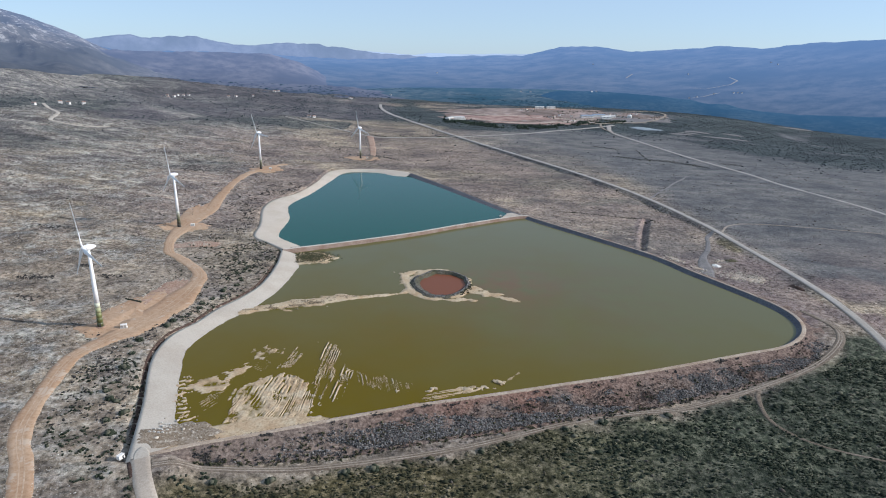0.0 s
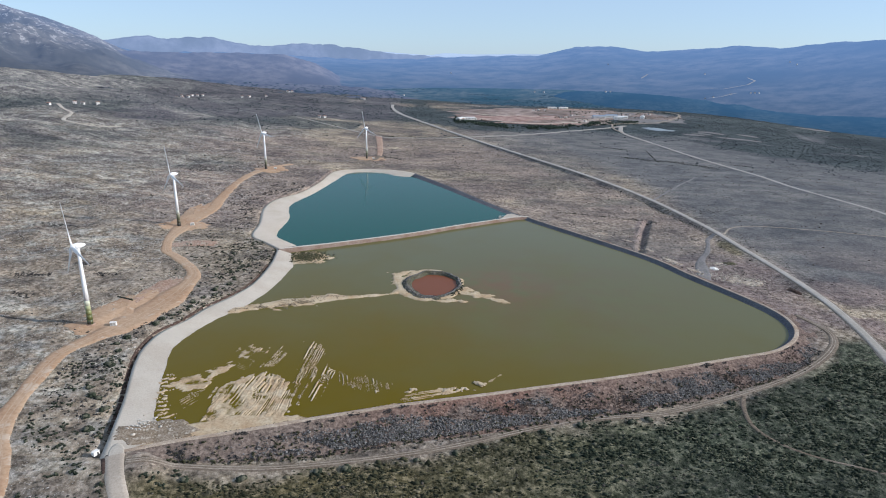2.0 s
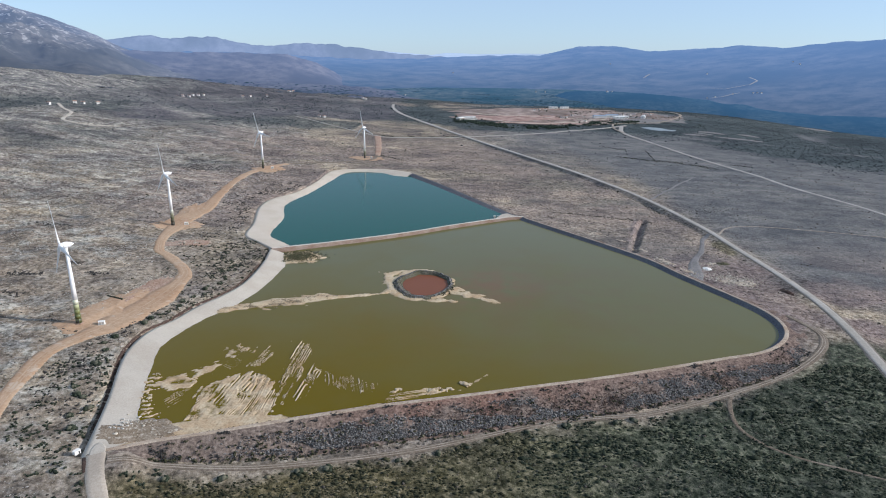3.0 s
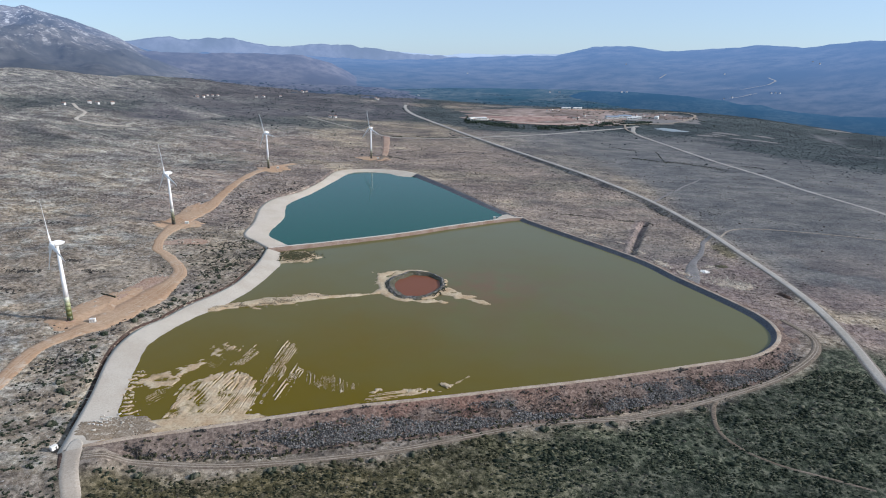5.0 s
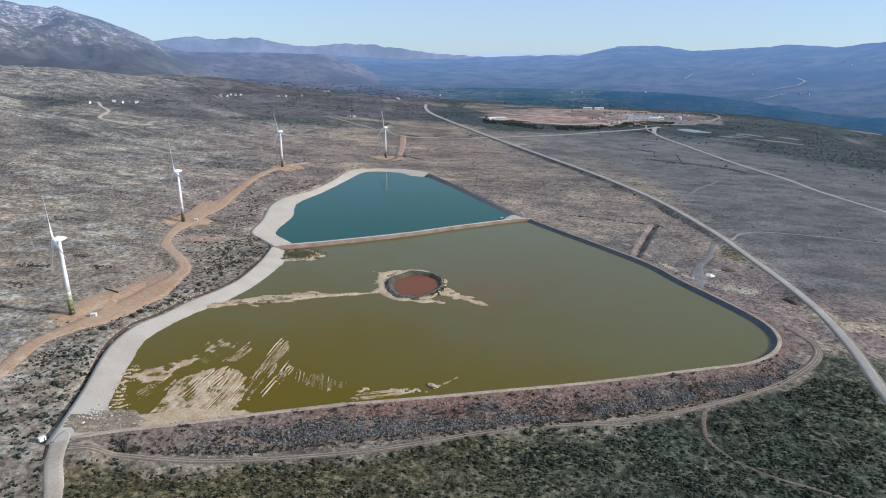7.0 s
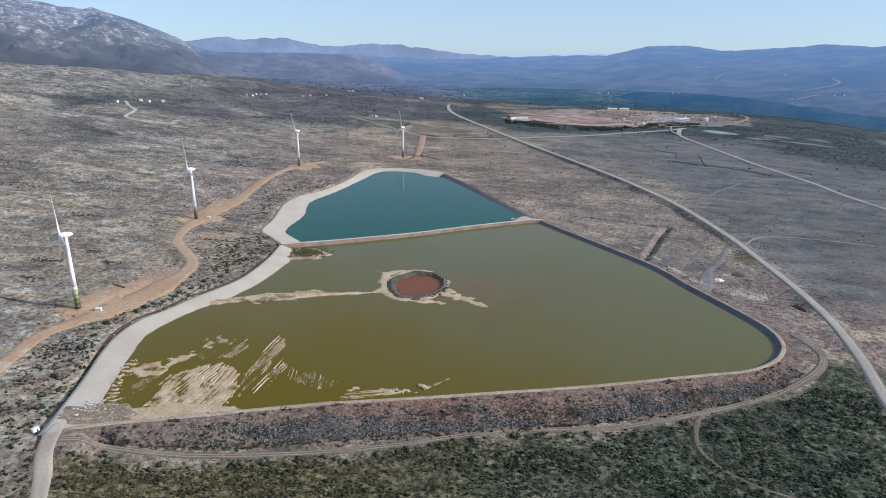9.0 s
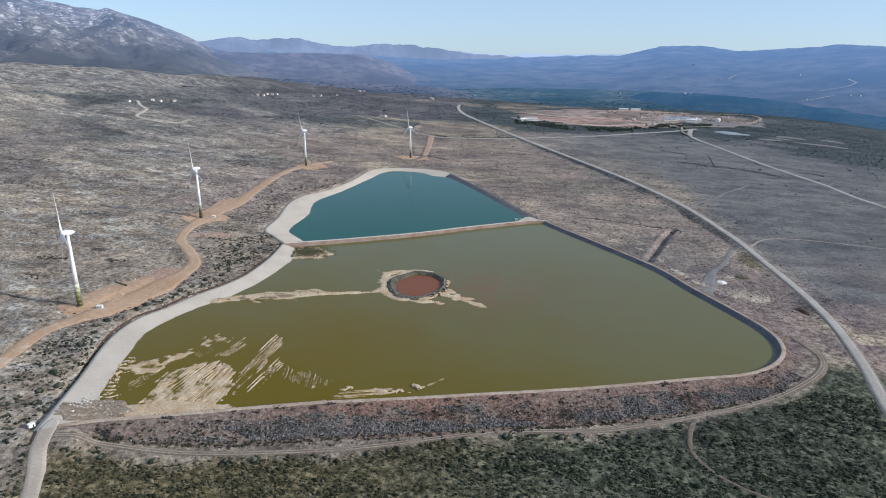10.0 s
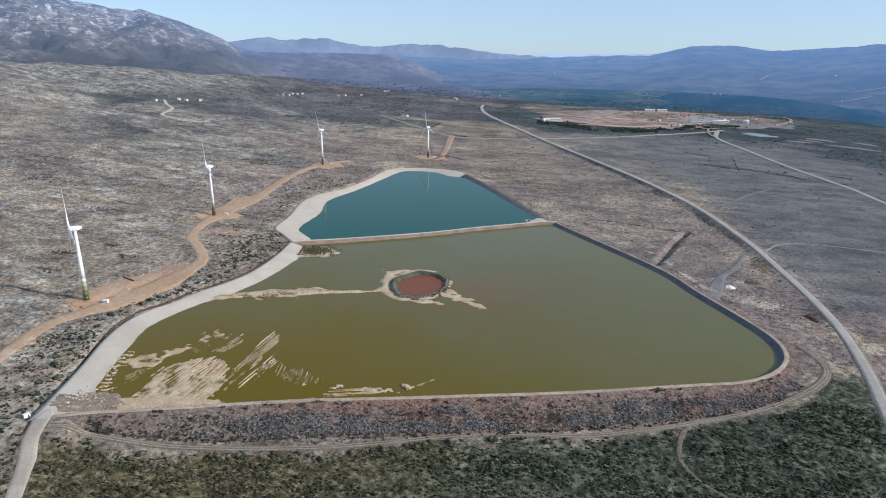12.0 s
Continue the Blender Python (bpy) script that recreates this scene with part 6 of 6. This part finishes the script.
f = bm.faces.new([bm.verts.new(p) for p in ((84, 829, 1.7), (104, 838.5, 3.1), (121, 846, 3.3), (108, 861, 3.0), (97, 862, 1.6), (90, 845, 1.6))])
bmesh.ops.triangulate(bm, faces=[f])
tagged(link_bm("pond_apron", bm, UPPER_APRON), "small cream sandy corner beside the dam", "shore", kind="structure")
intake = new("intake_tower")
bm = bmesh.new()
block(bm, 2.6, 2.6, 3.4, 0, 0, -1.2, 0, 0.08)
part("shaft", bm, CONCRETE, intake, "grey concrete shaft")
bm = bmesh.new()
block(bm, 3.2, 3.2, 0.3, 0, 0, 2.2, 0, 0.05)
part("slab", bm, CONCRETE, intake)
bm = bmesh.new()
block(bm, 1.2, 0.1, 1.6, 0, -1.34, 0.3)
part("hatch", bm, DARK, intake, "dark hatch")
bm = bmesh.new()
block(bm, 6.5, 1.0, 0.2, 4.5, 0, 2.25)
part("gangway", bm, STEEL, intake, "narrow steel gangway")
tagged(intake, "small concrete intake tower at the dam corner", "intake")
intake.matrix_basis = pose(88.5, 838, 2.0, 0, 0, 20)

# boulder on the southern shore
bm = bmesh.new()
bmesh.ops.create_icosphere(bm, subdivisions=3, radius=1.0)
for v in bm.verts:
    v.co *= 0.8 + 0.45 * noise.noise(v.co * 1.7)
    v.co.x, v.co.y, v.co.z = v.co.x * 6.0, v.co.y * 2.6, v.co.z * 1.3
boulder = tagged(link_bm("boulder", bm, MUD), "long pale boulder lying in shallow water", "boulder")
boulder.matrix_basis = pose(44.5, 381, 0.3, 0, 0, -43)


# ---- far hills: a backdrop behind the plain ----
# each layer's glow colour and strength are its painted haze
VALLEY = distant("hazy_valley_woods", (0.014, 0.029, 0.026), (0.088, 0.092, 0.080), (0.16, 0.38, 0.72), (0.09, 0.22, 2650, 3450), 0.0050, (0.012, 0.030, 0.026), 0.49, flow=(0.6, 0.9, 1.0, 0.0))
# base colours kept near black to paint the gorge's shadowed face
GORGE = distant("hazy_shaded_gorge_wall", (0.012, 0.024, 0.028), (0.036, 0.050, 0.054), (0.12, 0.34, 0.70), (0.14, 0.24, 2900, 3300), 0.0060, (0.010, 0.022, 0.028), 0.50)
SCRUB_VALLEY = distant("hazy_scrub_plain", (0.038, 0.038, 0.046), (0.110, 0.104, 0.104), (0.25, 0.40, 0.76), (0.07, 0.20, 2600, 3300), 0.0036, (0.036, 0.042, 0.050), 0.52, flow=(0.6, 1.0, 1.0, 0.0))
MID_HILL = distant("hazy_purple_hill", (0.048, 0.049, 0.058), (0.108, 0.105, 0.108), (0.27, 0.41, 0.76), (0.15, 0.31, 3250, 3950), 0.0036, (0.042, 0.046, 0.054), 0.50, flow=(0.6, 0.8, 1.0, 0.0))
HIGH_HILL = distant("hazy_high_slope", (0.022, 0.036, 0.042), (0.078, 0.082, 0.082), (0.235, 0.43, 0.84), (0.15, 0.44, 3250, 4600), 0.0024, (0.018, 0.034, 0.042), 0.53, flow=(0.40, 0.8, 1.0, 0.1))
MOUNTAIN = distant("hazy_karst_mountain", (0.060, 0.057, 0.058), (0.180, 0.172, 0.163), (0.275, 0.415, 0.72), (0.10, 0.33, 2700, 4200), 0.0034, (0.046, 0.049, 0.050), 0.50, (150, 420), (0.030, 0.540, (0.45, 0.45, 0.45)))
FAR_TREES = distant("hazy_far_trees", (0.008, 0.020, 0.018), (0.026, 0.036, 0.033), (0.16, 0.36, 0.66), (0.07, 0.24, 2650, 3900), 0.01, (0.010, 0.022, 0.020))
RIDGE = distant("hazy_blue_ridge", (0.05, 0.06, 0.08), (0.09, 0.10, 0.12), (0.36, 0.51, 0.82), (0.38, 0.42, 4300, 4750), 0.003)
PALE_RIDGE = distant("hazy_pale_ridge", (0.08, 0.1, 0.12), (0.10, 0.12, 0.14), (0.52, 0.68, 0.92), (0.64, 0.66, 4650, 4850), 0.003)
EYE_MID = (72.0, 6.0, 215.5)
SKYLINE = [(-60, 3.0), (-48, 3.6), (-42, 3.75), (-39, 3.45), (-37.5, 3.13), (-36.1, 3.05), (-35.6, 3.15), (-34.2, 2.7), (-32.8, 2.3), (-31.3, 1.75), (-29.8, 1.1), (-28, 0.3), (-26.7, -0.12), (-25, 0.02), (-20, 0.04), (-14, -0.16), (-10, -0.35),
           (-6.8, -0.41), (-2.7, -0.17), (1.1, 0.02), (4.2, 0.15), (6.5, 0.09), (8.3, 0.61), (9.7, 0.9), (11.7, 1.05), (13.9, 0.8), (15.9, 0.6), (18.6, 0.75), (21.7, 1.03), (23.2, 1.12), (25.5, 0.92), (28.8, 1.38), (34.4, 1.7), (45, 1.5), (60, 1.2)]


FAR_SURFACES = []


def hills(name, az0, az1, r0, r1, curve, material, label, seed, rough=1.0, n=420, m=90, jag=0.16, power=1.25, craggy=False):
    """Relief that climbs from the ground at r0 to a skyline at r1."""
    az = np.linspace(az0, az1, n)
    line = np.interp(az, *np.array(curve).T) + (fbm(az * 1.3, az * 0, 5, seed) - 0.5) * jag
    w = np.linspace(0, 1.12, m)[:, None]
    r = r0 + (r1 - r0) * w
    x, y = EYE_MID[0] + r * np.sin(np.radians(az)), EYE_MID[1] + r * np.cos(np.radians(az))
    z0 = lie(EYE_MID[0] + r0 * np.sin(np.radians(az)), EYE_MID[1] + r0 * np.cos(np.radians(az))) - 12
    z1 = EYE_MID[2] + r1 * np.tan(np.radians(line))
    wide = np.hanning(61) / np.hanning(61).sum()
    z_even = np.convolve(np.pad(z1, 30, mode="edge"), wide, mode="valid")
    climb = np.where(w <= 1, w ** power, 1 - 3.0 * (w - 1))
    z = z0 + (z_even - z0) * climb + (z1 - z_even) * np.clip(climb, 0, 1) ** (3 if craggy else 12)
    body = np.sin(np.clip(w, 0, 1) * math.pi) ** 0.8
    if craggy:
        folds = 1 - np.abs(2 * fbm(x / 420, y / 420, 5, seed) - 1) * 2
        body = body * np.clip((z_even - z0) / 380, 0.06, 1)
        z = z + (folds - 0.4) * 70 * rough * body + (fbm(x / 120, y / 120, 5, seed + 5) - 0.5) * 60 * rough * body
    else:
        spurs = 1 - np.abs(2 * fbm(x / 330, y / 420, 4, seed + 7) - 1) * 2
        z = z + (fbm(x / 900, y / 260, 5, seed) - 0.5) * 70 * rough * body + (spurs - 0.5) * 17 * rough * body
    FAR_SURFACES.append((az, r[:, 0], z))
    return tagged(sheet(name, x, y, z, material), label, "hills", kind="structure")


def on_far_slope(az, lift):
    """The place on the far slopes that is seen at this bearing and elevation."""
    for bearings, r, z in FAR_SURFACES[1:]:
        if not bearings[0] < az < bearings[-1]:
            continue
        k = int(np.argmin(np.abs(bearings - az)))
        e = np.degrees(np.arctan2(z[:, k] - EYE_MID[2], r))
        up = np.where(e >= lift)[0]
        if len(up) and up[0] > 0:
            i = up[0]
            w = (lift - e[i - 1]) / (e[i] - e[i - 1] + 1e-9)
            d = r[i - 1] + (r[i] - r[i - 1]) * w
            return Vector((EYE_MID[0] + d * math.sin(radians(az)), EYE_MID[1] + d * math.cos(radians(az)), z[i - 1, k] + (z[i, k] - z[i - 1, k]) * w + 9))
    return None


PEAK = SKYLINE[:11] + [(-29.2, 0.78), (-26.7, -0.39), (-25, -1.0), (-22.4, -1.58), (-19.3, -1.92), (-17.5, -2.36), (-14.5, -3.0), (-11, -3.7)]
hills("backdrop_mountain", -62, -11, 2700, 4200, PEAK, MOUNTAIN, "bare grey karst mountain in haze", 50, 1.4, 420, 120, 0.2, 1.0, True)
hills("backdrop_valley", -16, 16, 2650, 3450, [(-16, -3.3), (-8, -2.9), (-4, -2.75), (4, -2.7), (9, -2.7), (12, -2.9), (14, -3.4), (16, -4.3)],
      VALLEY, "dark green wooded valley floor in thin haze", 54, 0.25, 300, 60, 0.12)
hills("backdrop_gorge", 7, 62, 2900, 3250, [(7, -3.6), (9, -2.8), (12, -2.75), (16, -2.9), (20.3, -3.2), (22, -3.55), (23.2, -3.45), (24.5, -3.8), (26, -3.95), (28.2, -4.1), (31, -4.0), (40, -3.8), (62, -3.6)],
      GORGE, "gorge wall painted dark blue for shade and haze", 57, 0.3, 400, 40, 0.14)
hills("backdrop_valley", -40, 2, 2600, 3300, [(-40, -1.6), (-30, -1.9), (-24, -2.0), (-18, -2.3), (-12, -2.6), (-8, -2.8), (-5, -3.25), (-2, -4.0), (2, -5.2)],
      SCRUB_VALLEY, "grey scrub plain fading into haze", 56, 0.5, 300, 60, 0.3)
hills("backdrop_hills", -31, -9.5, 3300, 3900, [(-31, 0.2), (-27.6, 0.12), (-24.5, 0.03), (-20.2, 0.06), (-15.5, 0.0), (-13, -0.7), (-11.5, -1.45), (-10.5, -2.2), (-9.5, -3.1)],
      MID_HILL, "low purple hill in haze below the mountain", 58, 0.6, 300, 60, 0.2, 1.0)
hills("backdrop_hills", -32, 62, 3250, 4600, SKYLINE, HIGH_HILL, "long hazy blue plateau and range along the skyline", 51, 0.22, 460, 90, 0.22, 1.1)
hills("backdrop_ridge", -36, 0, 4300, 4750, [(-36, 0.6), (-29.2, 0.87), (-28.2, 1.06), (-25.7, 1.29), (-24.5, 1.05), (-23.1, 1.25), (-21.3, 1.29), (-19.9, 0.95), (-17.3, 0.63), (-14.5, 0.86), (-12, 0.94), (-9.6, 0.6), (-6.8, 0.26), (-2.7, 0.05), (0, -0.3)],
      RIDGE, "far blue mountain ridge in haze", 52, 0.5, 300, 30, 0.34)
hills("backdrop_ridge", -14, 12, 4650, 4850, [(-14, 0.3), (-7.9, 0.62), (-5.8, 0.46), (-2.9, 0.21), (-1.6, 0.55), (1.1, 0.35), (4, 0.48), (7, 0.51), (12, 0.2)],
      PALE_RIDGE, "farthest mountain ridge, pale blue with painted haze", 53, 0.3, 200, 12, 0.12)


def far_thickets(k, count, low, high, near, size, label):
    """Clumps of trees over a stretch of the far slopes."""
    bearings, r, z = FAR_SURFACES[k]
    i, j = rng.integers(1, int(near * len(r)), count), rng.integers(*np.searchsorted(bearings, (low, high)), count)
    x, y = EYE_MID[0] + r[i] * np.sin(np.radians(bearings[j])), EYE_MID[1] + r[i] * np.cos(np.radians(bearings[j]))
    m = fbm(x / 420, y / 110, 5, 80 + k) > 0.54
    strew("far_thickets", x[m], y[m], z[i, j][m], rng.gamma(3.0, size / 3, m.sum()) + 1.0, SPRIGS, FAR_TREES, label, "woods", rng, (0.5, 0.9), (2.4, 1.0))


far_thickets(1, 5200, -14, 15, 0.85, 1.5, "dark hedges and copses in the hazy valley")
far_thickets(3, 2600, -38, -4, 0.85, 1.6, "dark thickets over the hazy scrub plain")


# pale tracks and a few houses on the far slopes
def far_track(points, wide):
    steps = np.array(points, float)
    u = np.linspace(0, len(steps) - 1, 12 * len(steps))
    spots = [on_far_slope(np.interp(k, range(len(steps)), steps[:, 0]), np.interp(k, range(len(steps)), steps[:, 1])) for k in u]
    line = np.array([p[:] for p in spots if p])
    line = line[np.concatenate([[True], np.hypot(*np.diff(line[:, :2], axis=0).T) > 1.0])]
    nrm = normals(line)
    a, b = line.copy(), line.copy()
    a[:, :2] += nrm * wide
    b[:, :2] -= nrm * wide
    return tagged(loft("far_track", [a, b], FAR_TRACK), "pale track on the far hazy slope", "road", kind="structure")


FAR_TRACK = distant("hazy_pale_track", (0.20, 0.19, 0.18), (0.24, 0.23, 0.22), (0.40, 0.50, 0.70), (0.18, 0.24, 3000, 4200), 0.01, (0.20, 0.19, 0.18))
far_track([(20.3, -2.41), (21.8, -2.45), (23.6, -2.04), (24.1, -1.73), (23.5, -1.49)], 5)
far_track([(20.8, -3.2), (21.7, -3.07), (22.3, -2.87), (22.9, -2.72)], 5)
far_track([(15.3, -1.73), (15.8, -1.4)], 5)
# distance haze is mixed into these wall and roof colours
FAR_WALL = plain("hazed_white_wall", (0.50, 0.53, 0.57), 0.9, 0, 0.3, 0.1)
FAR_ROOF = plain("hazed_tiled_roof", (0.20, 0.19, 0.21), 0.9, 0, 0.3, 0.15)
far_house = None
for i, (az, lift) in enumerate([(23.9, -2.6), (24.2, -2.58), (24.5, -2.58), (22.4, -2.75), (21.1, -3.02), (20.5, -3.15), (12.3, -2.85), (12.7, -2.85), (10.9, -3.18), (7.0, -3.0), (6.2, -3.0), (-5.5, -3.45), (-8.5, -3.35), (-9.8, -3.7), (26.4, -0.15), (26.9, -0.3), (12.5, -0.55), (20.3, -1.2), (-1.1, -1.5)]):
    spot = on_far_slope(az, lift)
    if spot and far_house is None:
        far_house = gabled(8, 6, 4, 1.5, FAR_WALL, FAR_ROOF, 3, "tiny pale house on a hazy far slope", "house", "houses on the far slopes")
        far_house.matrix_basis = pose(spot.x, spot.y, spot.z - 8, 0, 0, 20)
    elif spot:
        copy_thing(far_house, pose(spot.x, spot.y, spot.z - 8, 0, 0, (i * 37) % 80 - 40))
